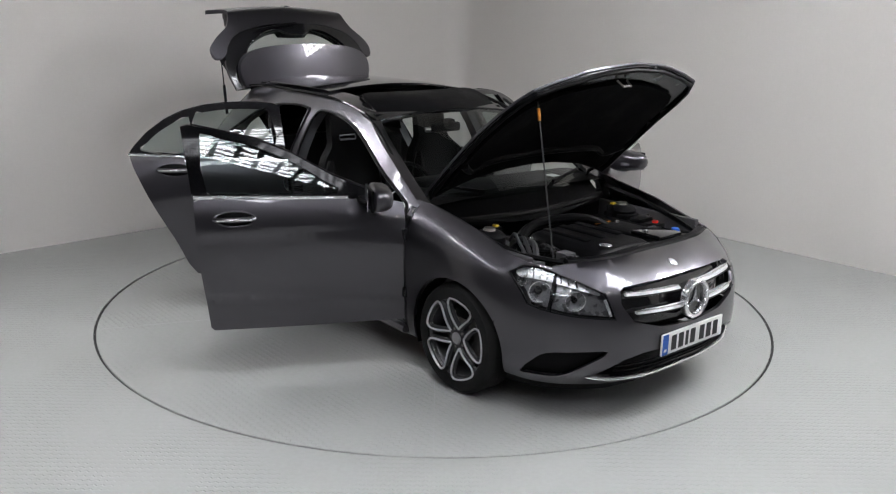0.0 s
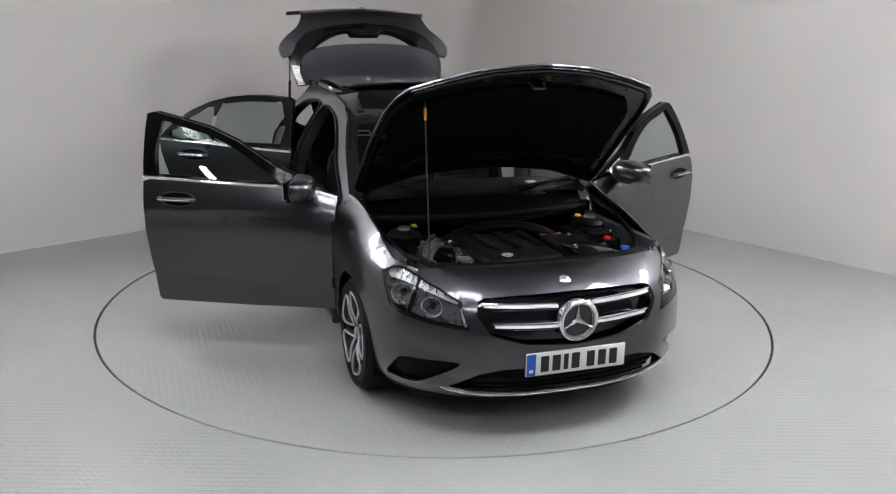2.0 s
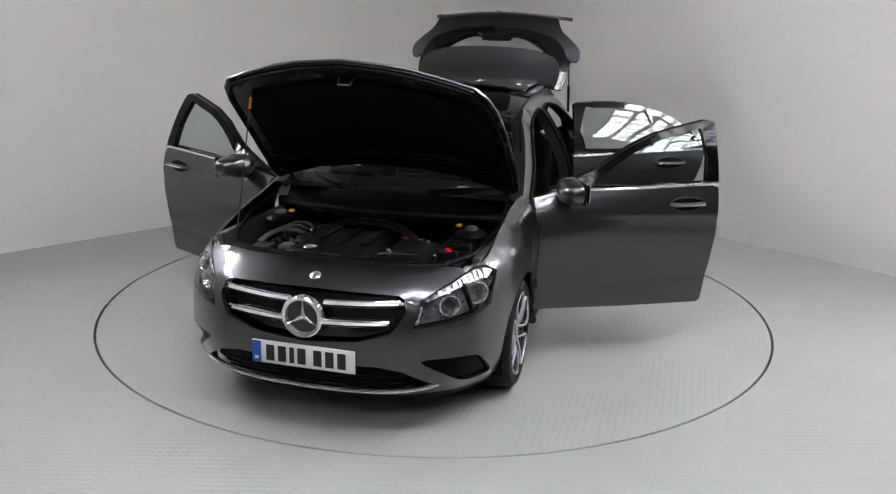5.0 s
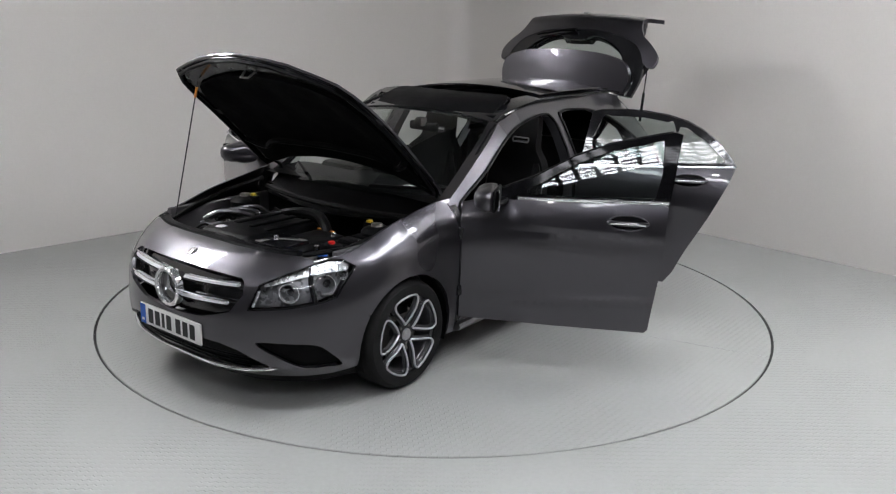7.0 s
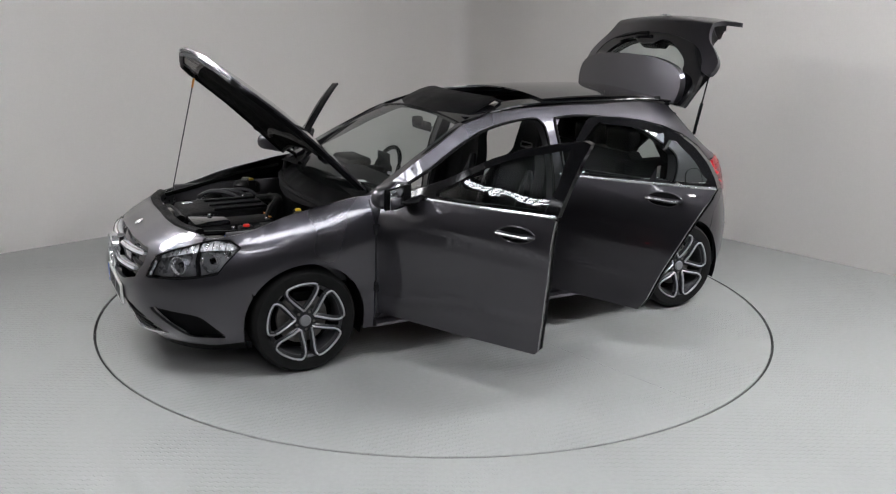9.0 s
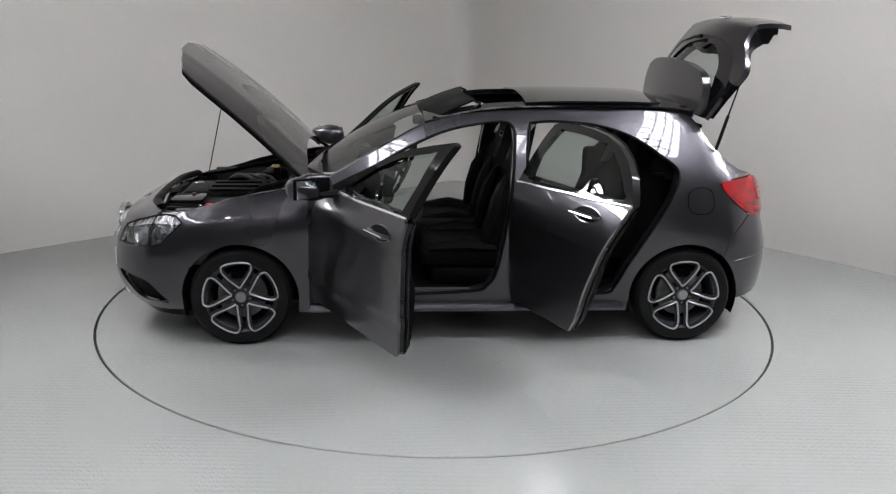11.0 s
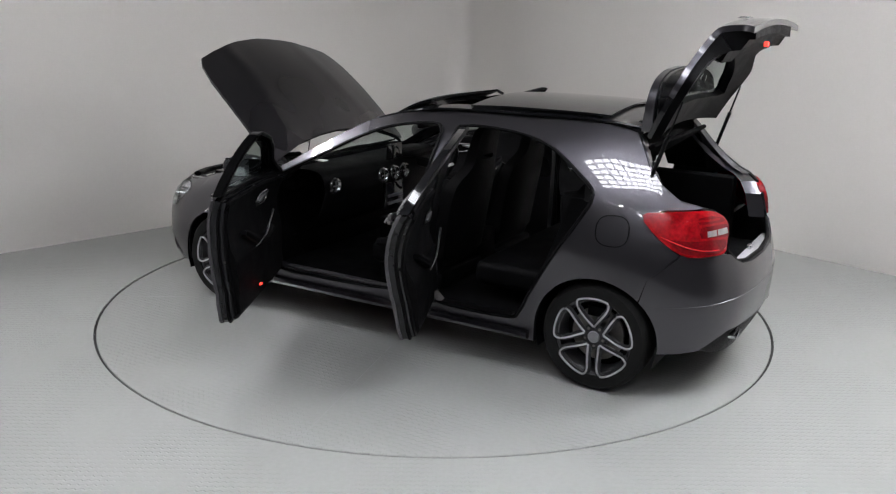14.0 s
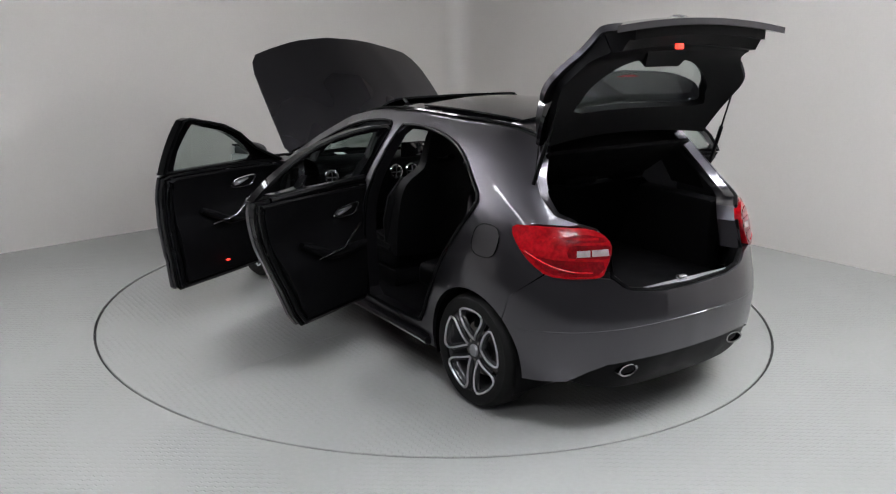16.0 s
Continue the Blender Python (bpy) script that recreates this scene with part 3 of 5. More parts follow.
def side_panels(car, s):
    a = arch(AXLE, WHEEL_Z, ARCH_R, 34, 180)
    wing = [(0.935, 0.20), (0.935, 0.60), (0.935, 0.93), (0.90, 0.955), (1.0, 0.945), (1.2, 0.908), (1.45, 0.862), (1.62, 0.828), (1.80, 0.795), (1.99, 0.775), (1.885, 0.772), (1.803, 0.737), (1.925, 0.655), (1.90, 0.63), (1.845, 0.57), (1.75, 0.50)] + a + [(0.995, 0.20)]
    wing = part("front_wing", wrapped(wing, [], 0.045, 0.012, s, folds=True), PAINT, car, "dark grey metallic front wing")
    a = arch(-AXLE, WHEEL_Z, ARCH_R, 0, 132)
    frame_line = [(0.93, 0.195), (-0.985, 0.195)] + a + [(-1.645, 0.665), (-1.72, 0.715), (-1.838, 0.79), (-1.676, 0.873), (-1.566, 0.981), (-1.735, 1.007), (-2.0, 1.012), (-2.05, 1.018), (-1.86, 1.045), (-1.70, 1.115),
                                                    (-1.577, 1.20), (-1.50, 1.29), (-1.42, 1.375), (-1.19, 1.393), (-0.79, 1.405), (-0.25, 1.40), (0, 1.372), (0.27, 1.30), (0.6, 1.125), (0.85, 0.98), (0.93, 0.935), (0.93, 0.6)]
    side = part("side_frame", wrapped(frame_line, [APERTURE_F, APERTURE_R], 0.045, 0.075, s), PAINT, car, "dark grey metallic side frame with open door apertures")
    part("hinge_pillar_cover", wrapped([(0.932, 0.24), (0.932, 0.92), (0.888, 0.925), (0.893, 0.60), (0.868, 0.30)], [], 0.05, None, s, 0.004), EDGEBLACK, side, "dark hinge pillar behind the front wing")
    for z in (0.45, 0.78):
        x, y, _ = wrap(0.912, z, 0.008, s)
        part("door_hinge", box(x - 0.03, x + 0.03, y - 0.022, y + 0.022, z - 0.03, z + 0.03, 0.008), EDGEBLACK, side)
    # fuel flap on one side, rubber seals, sill strip
    for ap in (APERTURE_F, APERTURE_R):
        ring = [wrap(u, z, -0.004, s) for u, z in curve(ap, 4)]
        part("door_seal", tube(ring + ring[:2], 0.010, 6), BLACK, side, "black rubber door seal")
    sill = [wrap(u, 0.225 + 0.01 * math.cos(u), -0.012, s) for u in np.linspace(0.93, -0.96, 24)]
    part("sill_trim", tube(sill, [0.028] * 24, 8, flat=0.9), PAINT, side)
    tread = skin([(0.80, 0.03), (-0.05, 0.03), (-0.05, 0.075), (0.80, 0.075)], [], 0.2, lambda a, b: (a, s * (wrap(a, 0.33, 0, 1)[1] - b), 0.335), lambda a, b: (a, s * (wrap(a, 0.33, 0, 1)[1] - b), 0.325))
    part("sill_plate", tread, DASHMETAL, side, "brushed metal sill plate")
    if s > 0:
        flap = [(-1.41 + 0.094 * math.copysign(abs(math.cos(t)) ** 0.75, math.cos(t)), 0.888 + 0.077 * math.copysign(abs(math.sin(t)) ** 0.75, math.sin(t))) for t in np.linspace(0, 2 * math.pi, 40, endpoint=False)]
        part("fuel_flap", wrapped(flap, [], 0.05, None, s, 0.004), PAINT, side)
        ring = [wrap(u, z, -0.003, s) for u, z in flap]
        part("flap_gap", tube(ring + ring[:2], 0.0036, 5), BLACK, side)
    # wheel arch lining
    for cx in (AXLE, -AXLE):
        bm = bmesh.new()
        rows = []
        for y in (0.84, 0.50):
            rows.append([bm.verts.new((cx + (ARCH_R + 0.004) * math.cos(radians(t)), s * y, WHEEL_Z + (ARCH_R + 0.004) * math.sin(radians(t)))) for t in range(-20, 201, 11)])
        for i in range(len(rows[0]) - 1):
            bm.faces.new([rows[0][i], rows[0][i + 1], rows[1][i + 1], rows[1][i]])
        bm.faces.new(rows[1])
        part("wheel_arch_liner", bm, BLACK, car)
    # headlamp
    hl = dense(HEADLAMP, 0.05)
    lamp = part("headlight", wrapped(hl, [], 0.05, None, s, -0.055), REFLECTOR, car, "clear headlight with chrome reflector and black rim")
    part("lens", wrapped(hl, [], 0.04, None, s, 0.002), LENS, lamp)
    rim = [wrap(u, z, 0.006, s) for u, z in hl]
    part("rim", tube(rim + rim[:2], 0.006, 6), BLACK, lamp)
    for u, z, r in ((2.04, 0.66, 0.052), (2.27, 0.63, 0.048), (1.90, 0.70, 0.026)):
        x, y, _ = wrap(u, z, 0.036, s)
        bowl = lathe([(r * 0.3, -0.05), (r * 0.75, -0.03), (r, 0.012), (r * 1.06, 0.012)], 20, "x", cap=False)
        part("bowl", bowl, CHROME, lamp, at=pose(x, y, z, 0, 0, s * 34))
        part("bulb", lathe([(0.0, 0.0), (r * 0.32, -0.006), (r * 0.36, -0.03), (0.0, -0.04)], 12, "x"), GLOSSBLACK, lamp, at=pose(x, y, z, 0, 0, s * 34))
    for poly in ([(1.96, 0.735), (2.12, 0.728), (2.11, 0.62), (2.02, 0.625), (1.95, 0.67)], [(2.17, 0.715), (2.30, 0.685), (2.38, 0.64), (2.40, 0.59), (2.28, 0.585), (2.16, 0.60)]):
        part("reflector", wrapped(curve(poly, 3), [], 0.03, None, s, -0.053), REFLECTOR, lamp, "chrome reflector")
    part("upper_band", wrapped(curve([(1.84, 0.74), (1.92, 0.757), (2.05, 0.757), (2.2, 0.732), (2.36, 0.69), (2.40, 0.655), (2.27, 0.683), (2.13, 0.705), (1.98, 0.715), (1.88, 0.715)], 3), [], 0.025, None, s, -0.028), LAMPCLEAR, lamp, "bright fluted upper lamp band")
    for k in range(9):
        u = 1.92 + 0.05 * k
        top = 0.752 - 0.0 * k - 0.16 * max(0, u - 2.08)
        part("flute", tube([wrap(u, top, 0.024, s), wrap(u + 0.012, top - 0.034, 0.026, s)], 0.004, 5), LAMPCHROME, lamp)
    part("inner_edge", tube([wrap(u, z, 0.02, s) for u, z in ((2.425, 0.64), (2.44, 0.60), (2.455, 0.563))], 0.007, 6), LAMPCLEAR, lamp)
    brow = [wrap(u, 0.765 - 0.10 * max(0, (u - 2.05)) , 0.03, s) for u in np.linspace(1.85, 2.4, 8)]
    part("light_bar", tube(brow, 0.008, 6), LAMPCHROME, lamp)
    fin = [wrap(u, z, 0.03, s) for u, z in ((2.13, 0.76), (2.14, 0.66), (2.12, 0.575))]
    part("divider", tube(fin, 0.013, 6), BLACK, lamp)
    # tail lamp
    tl = curve(TAILLAMP, 3)
    lamp = part("tail_light", wrapped(tl, [], 0.05, 0.03, s, 0.008), LAMPRED, car, "red tail light with a clear strip")
    part("clear_strip", wrapped([(-2.04, 0.908), (-2.22, 0.915), (-2.225, 0.885), (-2.04, 0.88)], [], 0.05, 0.0, s, 0.012), LAMPWHITE, lamp)
    part("lower_lens", wrapped(curve([(-1.76, 0.868), (-1.90, 0.862), (-2.19, 0.858), (-2.165, 0.80), (-2.07, 0.792), (-1.96, 0.793), (-1.85, 0.808)], 2), [], 0.05, None, s, 0.0105), LAMPDARK, lamp, "dark red lower lens")
    part("dark_bezel", wrapped(curve([(-1.99, 0.925), (-2.10, 0.932), (-2.225, 0.93), (-2.232, 0.90), (-2.225, 0.872), (-2.10, 0.868), (-1.99, 0.872)], 2), [], 0.05, None, s, 0.0105), LAMPDARK, lamp)
    part("strip_divider", wrapped([(-2.118, 0.912), (-2.128, 0.912), (-2.128, 0.882), (-2.118, 0.882)], [], 0.05, None, s, 0.0145), LAMPDARK, lamp)
    part("upper_lens", wrapped(curve([(-1.98, 0.972), (-2.10, 0.978), (-2.19, 0.965), (-2.215, 0.945), (-2.10, 0.944), (-1.98, 0.944)], 2), [], 0.04, None, s, 0.0105), LAMPDARK, lamp)
    band = [wrap(u, z, -0.011, s) for u, z in curve([(-1.70, 0.885), (-1.78, 0.862), (-1.88, 0.835), (-2.0, 0.815), (-2.13, 0.81)], 3, False)]
    part("light_guide", tube(band, 0.0035, 6), LAMPBRIGHT, lamp)
    for z0, z1 in ((0.955, 0.965), (0.868, 0.874)):
        part("rib", wrapped([(-1.80, z0), (-2.17, z0), (-2.17, z1), (-1.80, z1)], [], 0.06, None, s, 0.011), LAMPRED, lamp)
    return side


def door(car, s, front):
    low, frm, pane = (FRONT_DOOR, FRONT_FRAME, FRONT_PANE) if front else (REAR_DOOR, REAR_FRAME, REAR_PANE)
    hx = 0.925 if front else -0.24
    ang = ((63 if s > 0 else 64) if front else (67 if s > 0 else 61)) * -s
    m = pose(hx, s * 0.862, 0) @ pose(0, 0, 0, 0, 0, ang) @ pose(-hx, -s * 0.862, 0)
    word = "front" if front else "rear"
    panel = part(word + "_door", wrapped(low, [], 0.05, 0.016, s, folds=True), PAINT, car, "wide open dark grey metallic " + word + " door", at=m)
    part("door_shell", skin(shrink(low, 0.984), [], 0.08, lambda a, b: wrap(a, b, 0.0165, s), lambda a, b: wrap(a, b, 0.052, s)), EDGEBLACK, panel, "dark glossy door shell")
    part("inner_step", skin(shrink(low, 0.955), [], 0.08, lambda a, b: wrap(a, b, 0.0525, s), lambda a, b: wrap(a, b, 0.078, s)), EDGEBLACK, panel)
    holes = [pane] + ([] if front else [QUARTER_PANE])
    part("window_frame", wrapped(frm, [curve(h, 2) for h in holes], 0.045, 0.045, s), DOORBLACK if front else GLOSSBLACK, panel, "black window frame")
    for h in holes:
        o = part("window_pane", glass_pane(dense(shrink(h, 1.03), 0.05), 0.06, 0.018, s), SIDEGLASS, panel)
        o.visible_shadow = False
    us = np.linspace(0.62, -0.175, 14) if front else np.linspace(-0.275, -1.235, 14)
    zs = (0.985, 1.012) if front else (1.012, 1.056)
    strip = [wrap(u, zs[0] + (zs[1] - zs[0]) * i / 13, -0.004, s) for i, u in enumerate(us)]
    part("chrome_strip", tube(strip, 0.009, 6), CHROME, panel, "chrome strip under the window")
    # handle over a flat black patch that paints the shade of its dish
    hu, hz = (0.03, 0.90) if front else (-0.96, 0.965)
    dish = curve([(hu + 0.10, hz), (hu + 0.05, hz + 0.034), (hu - 0.05, hz + 0.036), (hu - 0.11, hz + 0.004), (hu - 0.05, hz - 0.034), (hu + 0.05, hz - 0.034)], 5)
    part("dish_shade", wrapped(dish, [], 0.03, None, s, 0.002), BLACK, panel)
    ring = [wrap(u, z, -0.002, s) for u, z in dish]
    part("dish_rim", tube(ring + ring[:2], 0.004, 6), PAINT, panel)
    path = [wrap(hu + 0.10 - 0.21 * i / 10, hz + 0.002, -0.008 - 0.026 * math.sin(math.pi * i / 10) ** 0.5, s) for i in range(11)]
    part("door_handle", tube(path, [0.010] + [0.015] * 9 + [0.010], 8, flat=0.9), PAINT, panel)
    ch = [wrap(hu + 0.085 - 0.18 * i / 8, hz + 0.004, -0.048, s) for i in range(9)]
    part("handle_chrome", tube(ch, 0.0045, 6), CHROME, panel, "chrome inlay of the handle")
    # inner trim: card, seals, armrest, two-piece silver grip, handle in a silver bezel
    card = shrink(low, 0.89, 0, 0.012)
    bulge = lambda a, b: 0.094 + 0.034 / (1 + math.exp((b - 0.70) / 0.02)) - 0.02 / (1 + math.exp((b - 0.47) / 0.03))
    part("door_card", skin(card, [], 0.045, lambda a, b: wrap(a, b, 0.079, s), lambda a, b: wrap(a, b, bulge(a, b), s)), DOORCARD, panel, "black inner door trim")
    for k, d, r in ((0.975, 0.053, 0.010), (0.915, 0.082, 0.013)):
        ring = [wrap(u, z, d, s) for u, z in dense(shrink(low, k), 0.05)]
        part("door_rubber", tube(ring + ring[:1], r, 6), BLACK, panel)
    fr = [wrap(u, z, 0.046, s) for u, z in dense(shrink(frm, 0.955), 0.05)]
    part("frame_rubber", tube(fr + fr[:1], 0.010, 6), BLACK, panel)
    c = 0.35 if front else -0.62
    arm = [wrap(c + 0.30 - 0.56 * i / 10, 0.655 + 0.10 * max(0, i - 6) / 4, 0.135 - 0.02 * (abs(i - 5) / 5), s) for i in range(11)]
    part("armrest", tube(arm, [0.02] + [0.034] * 9 + [0.02], 10, flat=0.75), DOORCARD, panel)
    g0 = -0.235 if front else -0.20
    knee = [(c + g0, 0.672), (c + g0 + 0.20, 0.688), (c + g0 + 0.225, 0.695), (c + g0 + 0.37, 0.80)]
    grip = [wrap(u, z, 0.176, s) for u, z in knee]
    part("grab_handle", tube(grip, [0.004, 0.006, 0.007, 0.008], 6), DASHCHROME, panel, "thin silver grip line on the door trim")
    shape = curve([(c + 0.02, 0.855), (c + 0.06, 0.895), (c + 0.20, 0.905), (c + 0.235, 0.89), (c + 0.205, 0.845), (c + 0.10, 0.838)], 4)
    part("handle_cup", skin(shape, [], 0.03, lambda a, b: wrap(a, b, 0.104, s)), BLACK, panel)
    ring = [wrap(u, z, 0.106, s) for u, z in shape]
    part("handle_bezel", tube(ring + ring[:1], 0.0045, 6), DASHCHROME, panel, "silver bezel round the inner handle")
    lever = [wrap(c + 0.035 + 0.12 * i / 4, 0.868 + 0.006 * i, 0.118, s) for i in range(5)]
    part("inner_handle", tube(lever, [0.008, 0.014, 0.013, 0.009, 0.006], 8), DASHMETAL, panel)
    cap = [wrap(u, hz + 0.052 + 0.02 * (not front), 0.06, s) for u in np.linspace(*((0.72, -0.13) if front else (-0.33, -1.12)), 10)]
    part("waist_seal", tube(cap, 0.016, 6), BLACK, panel)
    if front:
        x, y, _ = wrap(0.26, 0.40, 0.135, s)
        part("door_lamp", box(x - 0.012, x + 0.012, y - 0.006, y + 0.006, 0.404, 0.414, 0.002), GLOWRED, panel, "small red door warning lamp")
        x, y, z = wrap(0.55, 0.47, 0.10, s)
        part("speaker", lathe([(0.0, 0.012), (0.07, 0.008), (0.085, 0.0)], 20, "y"), BLACK, panel, at=pose(x, y, z, 0, 0, 0 if s < 0 else 180))
        # wing mirror
        mx, my, mz = 0.745, s * 0.935, 1.002
        bm = bmesh.new()
        bmesh.ops.create_uvsphere(bm, u_segments=20, v_segments=12, radius=1)
        for v in bm.verts:
            x, y, z = v.co
            f = 1 if x > 0 else 0.35
            v.co = Vector((mx + 0.092 * f * math.copysign(abs(x) ** 0.8, x), my + 0.134 * math.copysign(abs(y) ** 0.72, y), mz + (0.076 - 0.012 * (y * s > 0)) * math.copysign(abs(z) ** 0.7, z)))
        part("mirror_shell", bm, PAINT, panel, "rounded dark grey wing mirror shell")
        part("mirror_glass", box(-0.002, 0.002, -0.098, 0.098, -0.050, 0.050, 0.001), MIRROR, panel, at=pose(mx - 0.040, my, mz, 0, 0, s * 9))
        part("mirror_rim", box(mx - 0.036, mx - 0.02, my - 0.108, my + 0.108, mz - 0.058, mz + 0.058, 0.006), BLACK, panel)
        part("mirror_foot", tube([wrap(0.70, 0.965, 0.02, s), (0.725, s * 0.87, 0.962), (0.745, s * 0.90, 0.975)], [0.04, 0.034, 0.03], 8, flat=0.6), BLACK, panel)
        ind = [(mx + 0.086 - 0.05 * abs(t) ** 2.5, my + s * 0.115 * t, mz - 0.005) for t in np.linspace(-0.9, 1.0, 9)]
        part("mirror_strip", tube(ind, 0.005, 6), SILVER, panel)
    return panel


def front_end(car):
    half = [(0.0, 0.79), (0.3, 0.79), (0.6, 0.788), (0.80, 0.782), (0.90, 0.772)] + [(3.0 - u, z) for u, z in HEADLAMP[3:]] + [(1.085, 0.652), (1.105, 0.628), (1.16, 0.57), (1.25, 0.50)]
    half += [(3.0 - u, z) for u, z in arch(AXLE, WHEEL_Z, ARCH_R, 32, -8, 5)]
    half += [(1.18, 0.215), (1.0, 0.20), (0.7, 0.195), (0.3, 0.185), (0.0, 0.18)]
    holes = [mirrored(GRILLE), mirrored(INTAKE), curve(FOG, 3), curve([(-a, z) for a, z in FOG], 3)]
    bumper = part("front_bumper", skin(mirrored(half), holes, 0.04, nose, lambda a, z: nose(a, z, 0.02)), PAINT, car, "dark grey metallic front bumper with open grille")
    back = part("grille", skin([(a * 1.04, 0.58 + (z - 0.58) * 1.05) for a, z in mirrored(GRILLE)], [], 0.06, lambda a, z: nose(a, z, 0.06)), GLOSSBLACK, bumper, "black grille with silver louvres")
    for sg in (1, -1):
        for z, a1 in ((0.645, 0.455), (0.558, 0.40)):
            path = [nose(sg * (0.09 + (a1 - 0.09) * i / 10), z + 0.012 * (i / 10), 0.012) for i in range(11)]
            part("louvre", tube(path, [0.026] * 8 + [0.024, 0.021, 0.014], 8, flat=0.55), SILVER, bumper, "satin silver grille louvre")
            path = [nose(sg * (0.09 + (a1 - 0.08) * i / 10), z + 0.014 + 0.012 * (i / 10), -0.004) for i in range(11)]
            part("louvre_edge", tube(path, 0.005, 6), CHROME, bumper)
            # thin black bar standing in for the shade in the louvre's groove
            path = [nose(sg * (0.09 + (a1 - 0.08) * i / 10), z - 0.002 + 0.012 * (i / 10), -0.0135) for i in range(11)]
            part("groove_shade", tube(path, 0.004, 6), BLACK, bumper)
        part("fog_recess", skin([(sg * (0.8 + (a - 0.8) * 1.03), z) for a, z in FOG], [], 0.06, lambda a, z: nose(a, z, 0.03)), BLACK, bumper)
    part("intake_mesh", skin([(a * 1.02, z) for a, z in mirrored(INTAKE)], [], 0.06, lambda a, z: nose(a, z, 0.05)), BLACK, bumper, "black lower intake")
    for z in (0.24, 0.27, 0.30):
        part("intake_bar", tube([nose(0.5 * t, z, 0.03) for t in np.linspace(-1, 1, 15)], 0.006, 6), BLACK, bumper)
    grx = 2.205
    ring = lathe([(0.078, 0.0), (0.082, 0.016), (0.094, 0.02), (0.101, 0.012), (0.101, -0.02), (0.078, -0.02), (0.078, 0.0)], 40, "x")
    part("badge_ring", ring, CHROME, bumper, "round chrome badge", at=pose(grx, 0, 0.585))
    part("badge_disc", lathe([(0.0, 0.0), (0.079, 0.0), (0.079, -0.02), (0.0, -0.02)], 32, "x"), GLOSSBLACK, bumper, at=pose(grx - 0.005, 0, 0.585))
    for k in range(3):
        bm = bmesh.new()
        t = [bm.verts.new(p) for p in ((0.0, -0.013, 0.002), (0.0, 0.013, 0.002), (0.0, 0.0, 0.08), (0.013, 0.0, 0.0))]
        for f in ((0, 1, 3), (1, 2, 3), (2, 0, 3), (0, 2, 1)):
            bm.faces.new([t[i] for i in f])
        part("badge_spoke", bm, CHROME, bumper, at=pose(grx, 0, 0.585, 120 * k, 0, 0), angle=5)
    x, _, z = nose(0, 0.738)
    part("bonnet_badge", lathe([(0.0, 0.006), (0.02, 0.005), (0.028, 0.0), (0.028, -0.01), (0, -0.01)], 20, "z"), CHROME, bumper, at=pose(x, 0, z + 0.002, 0, 28, 0))
    lip = [nose(0.66 * t, 0.205 + 0.05 * abs(t) ** 2, -0.006) for t in np.linspace(-1, 1, 31)]
    part("chrome_lip", tube(lip, [0.004] + [0.010] * 29 + [0.004], 8), CHROME, bumper, "chrome strip along the lower lip")
    under = skin(mirrored([(0, 0.182), (0.7, 0.195), (1.24, 0.21), (1.24, 0.16), (0.7, 0.14), (0, 0.13)]), [], 0.08, lambda a, z: nose(a, z, 0.02))
    part("chin", under, BLACK, bumper)
    # number plate, its characters as plain bars
    plate = part("number_plate", box(2.203, 2.215, -0.26, 0.26, 0.333, 0.445, 0.003), PLATE, bumper, "white number plate with a blue strip", at=pose(0, 0, 0))
    part("blue_strip", box(2.2155, 2.2165, -0.258, -0.212, 0.336, 0.442, 0), PLATEBLUE, plate)
    part("blue_mark", box(2.2168, 2.2174, -0.245, -0.225, 0.352, 0.366, 0), PLATE, plate)
    for i, y in enumerate((-0.165, -0.105, -0.055, -0.005, 0.075, 0.135, 0.195)):
        w = 0.012 if i == 2 else 0.021
        part("plate_bar", box(2.2155, 2.2165, y - w, y + w, 0.35, 0.428, 0), PLATEINK, plate)
    return bumper


